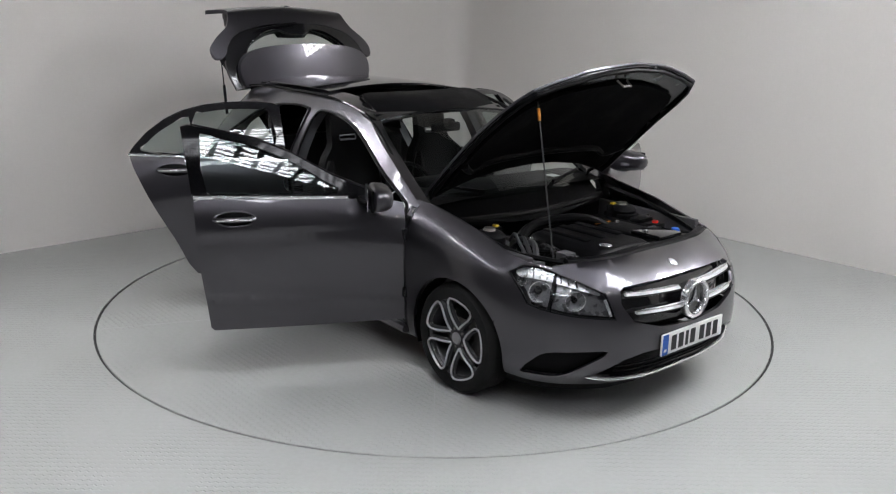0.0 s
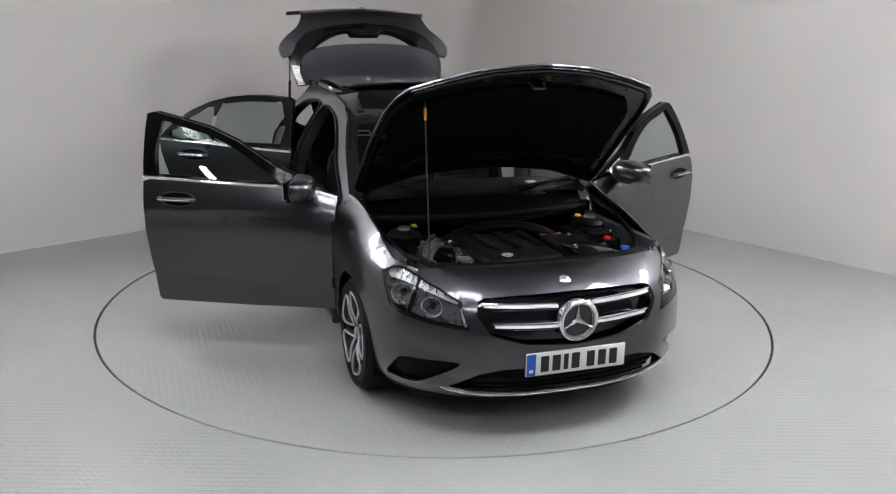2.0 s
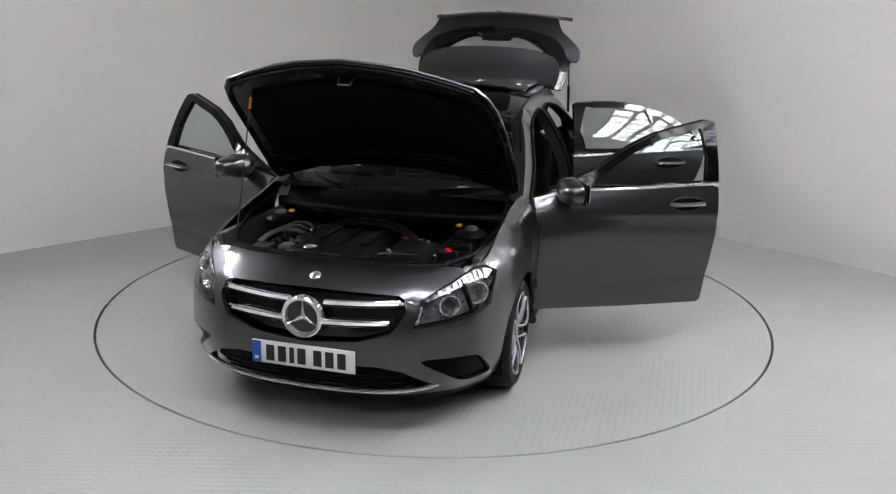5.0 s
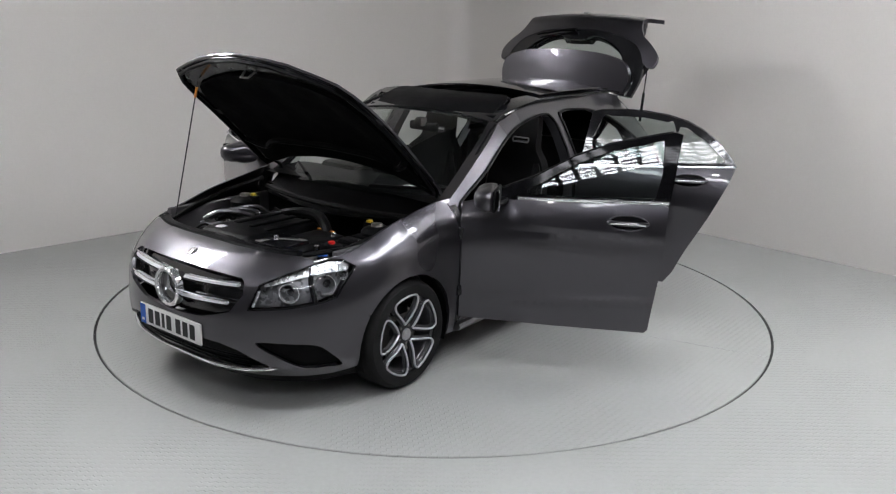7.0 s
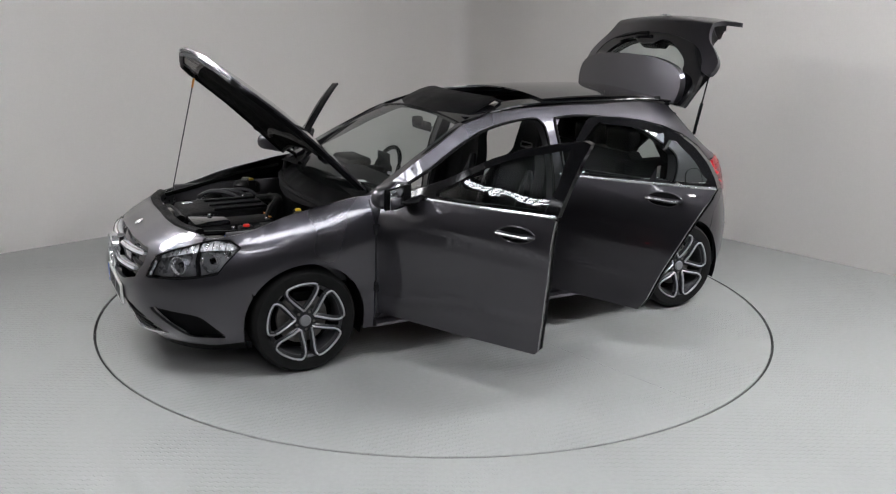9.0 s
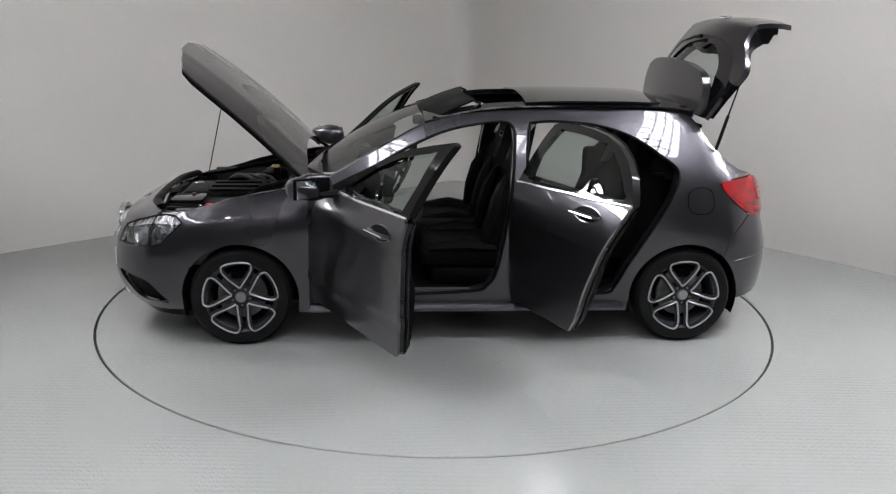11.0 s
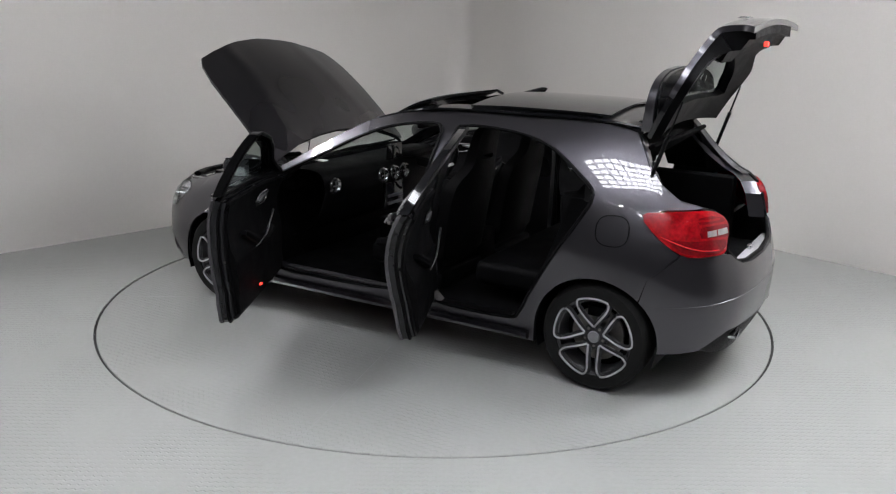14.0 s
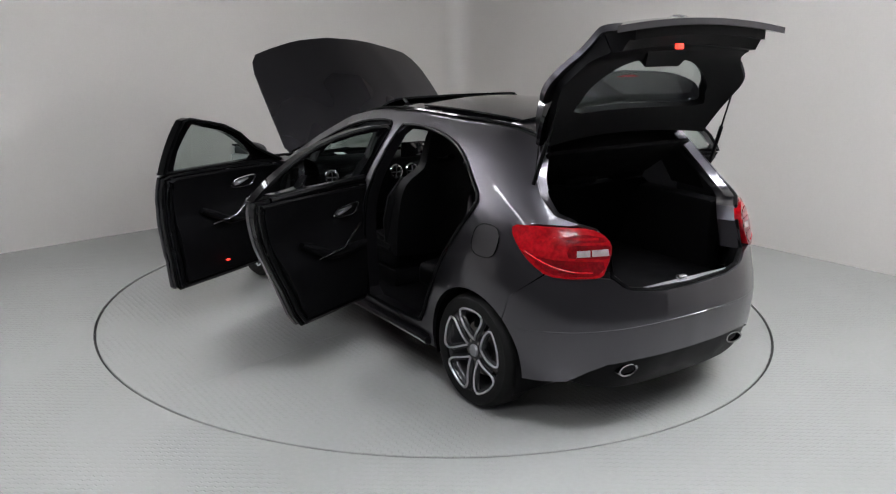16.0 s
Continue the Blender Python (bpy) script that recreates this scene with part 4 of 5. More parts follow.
def rear_end(car):
    half = [(0.0, 0.685), (0.27, 0.69), (0.40, 0.705), (0.47, 0.73), (0.53, 0.77), (0.605, 0.78), (0.71, 0.776), (0.82, 0.776), (0.93, 0.788), (1.06, 0.712), (1.135, 0.663)]
    half += [(2.78 + u, z) for u, z in arch(-AXLE, WHEEL_Z, ARCH_R, 133, 184, 6)]
    half += [(1.045, 0.262), (0.9, 0.268), (0.76, 0.279), (0.64, 0.335), (0.55, 0.365), (0.40, 0.373), (0.0, 0.375)]
    bumper = part("rear_bumper", skin(mirrored(half), [], 0.045, tail, lambda a, z: tail(a, z, 0.02)), PAINT, car, "dark grey metallic rear bumper")
    dif = mirrored([(0.0, 0.372), (0.40, 0.37), (0.55, 0.362), (0.64, 0.332), (0.74, 0.278), (0.6, 0.235), (0.4, 0.21), (0.0, 0.20)])
    part("diffuser", skin(dif, [], 0.06, lambda a, z: tail(a, z, 0.012), lambda a, z: tail(a, z, 0.08)), BLACK, bumper, "black lower diffuser")
    seam = [tail(1.08 * t, 0.545 - 0.03 * t * t, 0.001) for t in np.linspace(-1, 1, 41)]
    part("crease", tube(seam, 0.004, 5), PAINT, bumper)
    for sg in (1, -1):
        bm = lathe([(0.036, 0.06), (0.036, -0.01), (0.045, -0.012), (0.045, 0.06)], 20, "x")
        for v in bm.verts:
            v.co.y *= 1.45
            v.co.z *= 0.64
        part("exhaust_bore", lathe([(0.0, 0.02), (0.035, 0.02), (0.035, 0.05), (0.0, 0.05)], 16, "x"), BLACK, bumper, at=pose(-1.976, sg * 0.405, 0.318) @ Matrix.Diagonal((1, 1.4, 0.7, 1)))
        part("exhaust_tip", bm, DASHCHROME, bumper, "oval chrome exhaust tip", at=pose(-1.976, sg * 0.405, 0.318, 0, 6, 0))
    part("sill_guard", box(-1.965, -1.91, -0.42, 0.42, 0.682, 0.692, 0.003), SILVER, bumper, "metal boot sill guard")
    part("boot_catch", box(-1.94, -1.915, -0.03, 0.03, 0.69, 0.715, 0.004), CHROME, bumper)
    ring = [tail(a, z, 0.01) for a, z in [(0.0, 0.69), (0.3, 0.695), (0.43, 0.715), (0.52, 0.78), (0.535, 0.92), (0.60, 0.985), (0.74, 1.012), (0.92, 1.04), (1.08, 1.11), (1.20, 1.195), (1.28, 1.285), (1.36, 1.37)]]
    for sg in (1, -1):
        part("boot_seal", tube([(x + 0.012, sg * y, z) for x, y, z in ring], 0.013, 6), BLACK, bumper)
        # inner pillar beside the opening
        bm = bmesh.new()
        rows = [[bm.verts.new((x + dx, sg * (y - dy), z)) for dx, dy in ((0, 0), (0.04, 0.03), (0.10, 0.05))] for x, y, z in ring[3:]]
        for p, q in zip(rows, rows[1:]):
            for k in range(2):
                bm.faces.new([p[k], p[k + 1], q[k + 1], q[k]])
        part("boot_frame", bm, PAINT, bumper)
    return bumper


BH, BA = Vector((0.93, 0, 0.985)), radians(41.3)


def bonnet(car):
    def at(s, y, deep=0.0):
        n = 0.055 * (1 - (y / 0.75) ** 2) - 0.07 * max(0, s - 0.5) ** 2 - 0.05 * max(0, abs(y) - 0.5) ** 1.5 + 0.02 * math.sin(math.pi * s) - deep
        for ridge in (0.36,):
            n += 0.006 * math.exp(-((abs(y) - ridge - 0.12 * (1 - s)) / 0.05) ** 2)
        return (BH.x + s * math.cos(BA) - n * math.sin(BA), y, BH.z + s * math.sin(BA) + n * math.cos(BA))
    half = [(0.13, 0.0), (0.12, 0.2), (0.085, 0.45), (0.03, 0.65), (0.0, 0.735), (0.05, 0.757), (0.3, 0.757), (0.55, 0.75), (0.75, 0.735), (0.87, 0.705), (0.945, 0.655), (1.0, 0.5), (1.07, 0.25), (1.095, 0.0)]
    line = half + [(s, -y) for s, y in reversed(half) if y > 0]
    hood = part("bonnet", skin(line, [], 0.055, at, lambda a, b: at(a, b, 0.010)), PAINT, car, "raised dark grey bonnet propped open")
    pan = [(0.5 + (s - 0.5) * 0.985, y * 0.985) for s, y in line]
    part("bonnet_frame", skin(pan, [], 0.06, lambda a, b: at(a, b, 0.0105), lambda a, b: at(a, b, 0.022)), EDGEBLACK, hood, "dark glossy bonnet frame")
    inner = [(0.46 + (s - 0.5) * 0.80, y * 0.87) for s, y in line]
    part("bonnet_liner", skin(inner, [], 0.06, lambda a, b: at(a, b, 0.023), lambda a, b: at(a, b, 0.04 + 0.012 * (math.sin(9 * b) * math.sin(7 * a)) ** 2)), FABRIC, hood, "black fibre bonnet liner")
    rail = [at(s, y, 0.045) for s, y in ((0.30, -0.66), (0.22, -0.55), (0.27, -0.42), (0.28, 0.0), (0.27, 0.42), (0.22, 0.55), (0.30, 0.66))]
    part("liner_ridge", tube([tuple(p) for p in curve(rail, 4, False)], 0.022, 8), BLACK, hood)
    edge = [at(s, y, 0.03) for s, y in [(0.5 + (s - 0.5) * 0.95, y * 0.96) for s, y in line]]
    part("bonnet_seal", tube(edge + edge[:1], 0.012, 6), BLACK, hood)
    part("bonnet_latch", tube([at(0.96, -0.04, 0.03), at(0.97, -0.03, 0.075), at(0.97, 0.03, 0.075), at(0.96, 0.04, 0.03)], 0.006, 6), STEEL, hood)
    for y in (-0.38, -0.19, 0.0, 0.19, 0.38):
        p = at(0.93 - 0.3 * y * y, y, 0.036)
        part("liner_clip", box(-0.035, 0.035, -0.012, 0.012, -0.006, 0.006, 0.003), PLATEINK, hood, at=pose(*p) @ pose(0, 0, 90) @ pose(0, 0, 0, 0, 0, 0))
    foot, head = Vector((1.76, -0.58, 0.76)), Vector(at(0.85, -0.555, 0.035))
    part("prop_rod", tube([foot, head], 0.0038, 6), ALLOYDARK, hood, "thin steel prop rod")
    a, b = foot.lerp(head, 0.885), foot.lerp(head, 0.96)
    part("rod_grip", tube([a, b], 0.007, 8), ORANGE, hood, "orange grip on the prop rod")
    for y in (-0.66, 0.66):
        part("bonnet_hinge", tube([(0.87, y, 0.88), (0.90, y, 0.97), at(0.10, y, 0.03)], 0.013, 6), BLACK, hood)
    return hood


def tailgate(car):
    prof = [(0.0, -1.395, 1.385), (0.14, -1.455, 1.51), (0.28, -1.535, 1.66), (0.42, -1.615, 1.79), (0.55, -1.69, 1.895), (0.62, -1.74, 1.94), (0.75, -1.835, 1.955), (0.90, -1.945, 1.955)]
    wid = [(0.0, 0.61), (0.14, 0.65), (0.26, 0.70), (0.34, 0.70), (0.44, 0.60), (0.55, 0.545), (0.75, 0.53), (0.90, 0.50)]
    pv, px, pz = zip(*prof)

    def at(v, y, deep=0.0):
        e = 0.01
        tx, tz = hermite(pv, px, v + e) - hermite(pv, px, v - e), hermite(pv, pz, v + e) - hermite(pv, pz, v - e)
        k = math.hypot(tx, tz) or 1
        n = deep + 0.10 * (y / 0.7) ** 2 * (1 - 0.5 * v)
        return (hermite(pv, px, v) - tz / k * n * 1.0, y, hermite(pv, pz, v) + tx / k * n)
    half = [(v, w) for v, w in curve(wid, 3, False)]
    line = half + [(v, -w) for v, w in reversed(half)]
    hole = curve([(0.17, 0.42), (0.17, -0.42), (0.24, -0.47), (0.32, -0.42), (0.40, -0.28), (0.425, -0.16), (0.39, -0.09), (0.385, 0.0), (0.39, 0.09), (0.425, 0.16), (0.40, 0.28), (0.32, 0.42), (0.24, 0.47)], 3)
    low = [(0.475, 0.0), (0.465, 0.25), (0.41, 0.48), (0.33, 0.58), (0.25, 0.625), (0.24, 0.70), (0.32, 0.715), (0.40, 0.645), (0.47, 0.56), (0.58, 0.515), (0.75, 0.50), (0.83, 0.515), (0.89, 0.57), (0.905, 0.55), (0.90, 0.0)]
    low = curve(low, 3, False)
    gate = part("tailgate", skin(low + [(v, -w) for v, w in reversed(low) if w > 0], [], 0.05, at, lambda a, b: at(a, b, 0.03)), PAINT, car, "raised dark grey tailgate with its window")
    rim = [(0.0, 0.60), (0.15, 0.635), (0.245, 0.625), (0.33, 0.577), (0.41, 0.477), (0.462, 0.25), (0.471, 0.0)]
    rim = curve(rim, 3, False)
    part("glass_surround", skin(rim + [(v, -w) for v, w in reversed(rim) if w > 0], [hole], 0.05, lambda a, b: at(a, b, 0.004), lambda a, b: at(a, b, 0.03)), GLOSSBLACK, gate, "black surround of the rear window")
    trim = [(0.45 + (v - 0.45) * 0.95, w * 0.93) for v, w in line]
    hole2 = [(0.29 + (v - 0.29) * 0.97, w * 0.96) for v, w in hole]
    part("tailgate_trim", skin(trim, [hole2], 0.06, lambda a, b: at(a, b, 0.031), lambda a, b: at(a, b, 0.075 + 0.05 * min(1, max(0, (a - 0.45) / 0.1)) * (a < 0.82))), BLACK, gate, "black inner tailgate trim")
    o = part("rear_window", skin(shrink(hole, 1.06), [], 0.08, lambda a, b: at(a, b, 0.016)), SCREENGLASS, gate)
    o.visible_shadow = False
    # roof spoiler, upright now
    def sp(a, b, deep=0.0):
        return (-1.375 - 0.05 * (b / 0.6) ** 2 + 0.02 * math.sin(a / 0.34 * math.pi / 2) - 0.07 * a / 0.33 - deep, b, 1.37 + a)
    edge = [(0.0, 0.55), (0.10, 0.58), (0.19, 0.565), (0.255, 0.49), (0.30, 0.30), (0.315, 0.0)]
    half = curve(edge, 3, False)
    line = half + [(a, -b) for a, b in reversed(half[:-1])]
    part("spoiler", skin(line, [], 0.05, sp, lambda a, b: sp(a, b, 0.03 + 0.03 * (1 - a / 0.34))), PAINT, gate, "dark grey roof spoiler")
    inner = [(0.02 + a * 0.92, b * 0.95) for a, b in line]
    part("spoiler_underside", skin(inner, [], 0.05, lambda a, b: sp(a, b, 0.034 + 0.03 * (1 - a / 0.34)), lambda a, b: sp(a, b, 0.05 + 0.03 * (1 - a / 0.34))), GLOSSBLACK, gate, "gloss black underside of the spoiler")
    part("spoiler_lamp", box(-1.472, -1.458, -0.12, 0.12, 1.652, 1.664, 0.002), LAMPRED, gate)
    # corners that carry the inner lamps, handle badge, warning lamp
    for sg in (1, -1):
        if sg > 0:
            part("gate_lamp", box(-0.01, 0.01, -0.020, 0.020, -0.012, 0.012, 0.004), GLOWRED, gate, "red tailgate warning lamp", at=pose(*at(0.875, 0.168, 0.125)))
        p0, p1 = (-1.53, sg * 0.66, 1.17), at(0.24, sg * 0.63, 0.08)
        a, b = Vector(p0), Vector(p1)
        part("gas_strut", tube([a, a.lerp(b, 0.55), a.lerp(b, 0.56), b], [0.011, 0.011, 0.005, 0.005], 8), BLACK, gate)
        part("hinge_arm", tube([(-1.33, sg * 0.42, 1.36), (-1.37, sg * 0.42, 1.40), at(0.06, sg * 0.42, 0.05)], 0.014, 6), BLACK, gate)
    part("handle_badge", lathe([(0.0, 0.012), (0.035, 0.008), (0.045, 0.0), (0.0, 0.0)], 20, "z"), CHROME, gate, at=pose(*at(0.66, 0, -0.006)) @ pose(0, 0, 0, 0, 0, 0))
    wp = [at(0.452, 0.0, -0.02), at(0.448, -0.1, -0.022), at(0.41, -0.36, -0.018)]
    part("rear_wiper", tube(wp, [0.016, 0.010, 0.006], 6), BLACK, gate)
    part("wiper_motor_cover", skin([(0.40, 0.12), (0.40, -0.12), (0.50, -0.17), (0.50, 0.17)], [], 0.05, lambda a, b: at(a, b, 0.05), lambda a, b: at(a, b, 0.10)), BLACK, gate)
    return gate


def glasshouse(car):
    def ws(v, y, deep=0.0):
        k = (y / 0.75) ** 2
        x = 1.02 - 0.80 * v - 0.17 * k * (1 - 0.35 * v)
        z = 0.925 + 0.50 * v - 0.075 * v * v + 0.035 * math.sin(math.pi * v) - 0.035 * k - deep
        return (x, y, z)
    half = [(0.0, 0.0), (0.0, 0.4), (0.0, 0.72), (0.25, 0.69), (0.5, 0.655), (0.75, 0.61), (1.0, 0.57), (1.0, 0.3), (1.0, 0.0)]
    line = half + [(v, -y) for v, y in reversed(half) if y > 0]
    o = part("windscreen", skin(line, [], 0.08, ws), SCREENGLASS, car, "clear windscreen")
    o.visible_shadow = False
    band = [(0.94, -0.575), (1.03, -0.565), (1.03, 0.565), (0.94, 0.575)]
    part("screen_band", skin(band, [], 0.08, lambda a, b: ws(a, b, -0.003)), GLOSSBLACK, o)
    for s in (1, -1):
        edge = [ws(v, s * y, -0.002) for v, y in ((0.0, 0.735), (0.25, 0.70), (0.5, 0.665), (0.75, 0.62), (1.0, 0.58))]
        part("screen_trim", tube(edge, 0.014, 6), BLACK, o)
        a = ws(0.02, -0.05 + s * 0.28, -0.03)
        b = ws(0.10, -0.05 + s * 0.28 + 0.5 * (1 if s > 0 else -0.4), -0.03)
        part("wiper", tube([a, b], [0.012, 0.006], 6), BLACK, o)
    part("mirror_housing", box(0.215, 0.255, -0.115, 0.115, 1.195, 1.255, 0.015), BLACK, o, "interior mirror")
    part("mirror_mount", box(0.235, 0.30, -0.03, 0.03, 1.225, 1.285, 0.015), BLACK, o)
    # roof: front black glass frame, opening, slid panel, painted rear edge
    def rf(x, y, up=0.0):
        rail = hermite((-1.45, -1.19, -0.79, -0.25, 0.0, 0.27), (1.365, 1.393, 1.40, 1.395, 1.365, 1.295), x)
        return (x, y, rail + 0.05 * (1 - (y / 0.60) ** 2) + up)
    w = lambda x: hermite((-1.45, -1.2, -0.8, -0.2, 0.1, 0.30), (0.515, 0.53, 0.56, 0.575, 0.575, 0.57), x)
    outline = [(0.25, 0.57), (0.1, 0.575), (-0.2, 0.575), (-0.8, 0.56), (-1.2, 0.53), (-1.42, 0.515)]
    line = outline + [(x, -y) for x, y in reversed(outline)]
    hole = [(0.02, 0.43), (-0.42, 0.43), (-0.42, -0.43), (0.02, -0.43)]
    roof = part("roof", skin(line, [hole], 0.06, rf, lambda a, b: rf(a, b, -0.03)), GLOSSBLACK, car, "black panoramic glass roof, slid open")
    slid = [(-0.37, 0.50), (-1.22, 0.475), (-1.22, -0.475), (-0.37, -0.50)]
    part("sliding_glass", skin(slid, [], 0.08, lambda a, b: rf(a, b, 0.022 - 0.06 * (a + 0.75) ** 2 * (a > -0.75)), lambda a, b: rf(a, b, 0.012 - 0.06 * (a + 0.75) ** 2 * (a > -0.75))), GLOSSBLACK, roof, "raised dark sliding roof glass")
    def wd(v, y, up=0.0):
        x = 0.27 - 0.30 * v - 0.05 * (y / 0.5) ** 2
        return (x, y, 1.350 + 0.090 * v + 0.018 * math.sin(math.pi * v) - 0.05 * (y / 0.5) ** 2 * (1 - v) + up)
    bm = skin([(0, -0.50), (0.7, -0.49), (0.93, -0.46), (1, -0.41), (1, 0.41), (0.93, 0.46), (0.7, 0.49), (0, 0.50)], [], 0.1, wd, lambda a, b: wd(a, b, -0.012))
    part("wind_deflector", bm, BLACK, roof, "tilted-up black wind deflector glass")
    for s in (1, -1):
        part("deflector_arm", tube([wd(0.97, s * 0.44, -0.012), rf(-0.10, s * 0.44, 0.005)], 0.010, 6), BLACK, roof)
        rail = [rf(x, s * (w(x) + 0.004), 0.004) for x in np.linspace(0.25, -1.42, 16)]
        part("roof_rail", tube(rail, 0.009, 6), DOORBLACK, roof)
    tailp = [(-1.17, 0.52), (-1.44, 0.505), (-1.44, -0.505), (-1.17, -0.52)]
    part("roof_rear_edge", skin(tailp, [], 0.06, lambda a, b: rf(a, b, 0.004)), PAINT, roof)
    return roof


def wheel_meshes():
    tyre = lathe([(0.215, -0.10), (0.235, -0.108), (0.275, -0.105), (0.292, -0.085), (0.298, -0.06), (0.298, 0.06), (0.292, 0.085), (0.275, 0.105), (0.235, 0.108), (0.215, 0.10), (0.215, -0.10)], 56, "y")
    rim = lathe([(0.19, -0.08), (0.222, -0.10), (0.230, -0.098), (0.222, -0.085), (0.205, -0.05), (0.20, 0.08), (0.225, 0.09), (0.229, 0.094), (0.222, 0.094), (0.208, 0.084), (0.19, 0.06), (0.19, -0.08)], 56, "y")
    lipr = lathe([(0.213, 0.086), (0.222, 0.094), (0.231, 0.098), (0.228, 0.086), (0.213, 0.086)], 56, "y")
    # one twin spoke: a closed loop of two arms that meet at the hub and spread at the rim
    spoke, face = bmesh.new(), bmesh.new()
    loop = [(0.003, 0.056), (0.026, 0.086), (0.057, 0.124), (0.081, 0.158), (0.088, 0.182), (0.080, 0.204), (0.040, 0.2155), (0.0, 0.218)]
    path = curve([(-a, b) for a, b in loop] + [(a, b) for a, b in reversed(loop[:-1])], 3, False)
    tube([(a, 0.086 - 0.016 * ((b - 0.14) / 0.07) ** 2 * (b < 0.14), b) for a, b in path], 0.0125, 8, spoke, flat=1.4)
    tube([(a, 0.1035 - 0.016 * ((b - 0.14) / 0.07) ** 2 * (b < 0.14), b) for a, b in path], 0.0062, 8, face, flat=0.9)
    hub = lathe([(0.0, 0.092), (0.028, 0.090), (0.033, 0.084), (0.034, 0.06), (0.0, 0.05)], 24, "y")
    boss = lathe([(0.033, 0.080), (0.055, 0.076), (0.072, 0.066), (0.07, 0.02), (0.03, 0.02)], 24, "y")
    bolt = lathe([(0.0, 0.078), (0.008, 0.078), (0.009, 0.06), (0.0, 0.06)], 8, "y", at=(0, 0.001, 0.052))
    disc = lathe([(0.05, 0.0), (0.145, 0.0), (0.145, 0.022), (0.05, 0.022), (0.05, 0.0)], 40, "y")
    well = lathe([(0.0, -0.03), (0.205, -0.03), (0.205, -0.05), (0.0, -0.05)], 40, "y")
    cal = box(-0.06, 0.06, -0.015, 0.045, 0.10, 0.16, 0.012)
    out = {}
    for name, bm, m in (("tyre", tyre, RUBBER), ("rim", rim, BARREL), ("rim_lip", lipr, ALLOYDARK), ("spoke", spoke, ALLOYDARK), ("spoke_face", face, ALLOY), ("hub_cap", hub, HUBGREY), ("boss", boss, ALLOYDARK),
                        ("bolt", bolt, STEEL), ("brake_disc", disc, STEEL), ("backing", well, BLACK), ("caliper", cal, BLACK)):
        finish(bm, 40)
        me = bpy.data.meshes.new(name)
        bm.to_mesh(me)
        bm.free()
        me.materials.append(m)
        out[name] = me
    return out


def wheels(car):
    me = wheel_meshes()
    for cx, s, spin in ((AXLE, 1, 6), (AXLE, -1, -12), (-AXLE, 1, 3), (-AXLE, -1, 20)):
        m = pose(cx, s * 0.757, WHEEL_Z + 0.004, 0, 0, 0 if s > 0 else 180)
        w = place("wheel", me["tyre"], car, "black tyre on a five twin-spoke alloy wheel", at=m)
        for n in ("rim", "rim_lip", "hub_cap", "boss", "brake_disc", "backing", "caliper"):
            place(n, me[n], w)
        for k in range(5):
            t = pose(0, 0, 0, 0, spin + 72 * k, 0)
            place("spoke", me["spoke"], w, at=t)
            place("spoke_face", me["spoke_face"], w, at=t)
            place("bolt", me["bolt"], w, at=pose(0, 0, 0, 0, spin + 72 * k + 36, 0))


def seat(car, x, y, wide=0.26, name="front_seat"):
    base = box(x - 0.25, x + 0.27, y - wide, y + wide, 0.40, 0.54, 0.05, segs=4)
    st = part(name, base, LEATHER, car, "black leather sports seat with a high back")
    def bk(a, b, deep=0.0):
        lean = 0.26
        return (x - 0.20 - lean * a + 0.06 * (b / wide) ** 2 - deep, y + b, 0.50 + a)
    half = [(0.0, wide * 0.95), (0.25, wide), (0.45, wide * 0.92), (0.56, wide * 0.55), (0.64, wide * 0.5), (0.78, wide * 0.42), (0.81, 0.0)]
    half = curve(half, 3, False)
    line = half + [(a, -b) for a, b in reversed(half[:-1])]
    slot = [(0.60, 0.06), (0.60, -0.06), (0.615, -0.065), (0.63, -0.06), (0.63, 0.06), (0.615, 0.065)]
    part("backrest", skin(line, [slot] if name == "front_seat" else [], 0.05, bk, lambda a, b: bk(a, b, 0.12 - 0.07 * a / 0.8)), LEATHER, st)
    for sg in (1, -1):
        bol = [bk(a, sg * wide * k, -0.03) for a, k in ((0.05, 0.85), (0.2, 0.9), (0.35, 0.88), (0.48, 0.75))]
        part("bolster", tube(bol, [0.03, 0.05, 0.05, 0.02], 8), LEATHER, st)
        part("seat_bolster", tube([(x - 0.2, y + sg * wide * 0.9, 0.53), (x, y + sg * wide * 0.92, 0.55), (x + 0.22, y + sg * wide * 0.88, 0.53)], [0.03, 0.05, 0.03], 8), LEATHER, st)
    if name == "front_seat":
        ring = [bk(a, b, -0.004) for a, b in slot]
        part("slot_rim", tube(ring + ring[:1], 0.005, 6), DASHMETAL, st, "silver rim of the headrest slot")
    part("seat_shell", box(x - 0.27, x + 0.2, y - wide, y + wide, 0.30, 0.41, 0.02), BLACK, st)
    return st


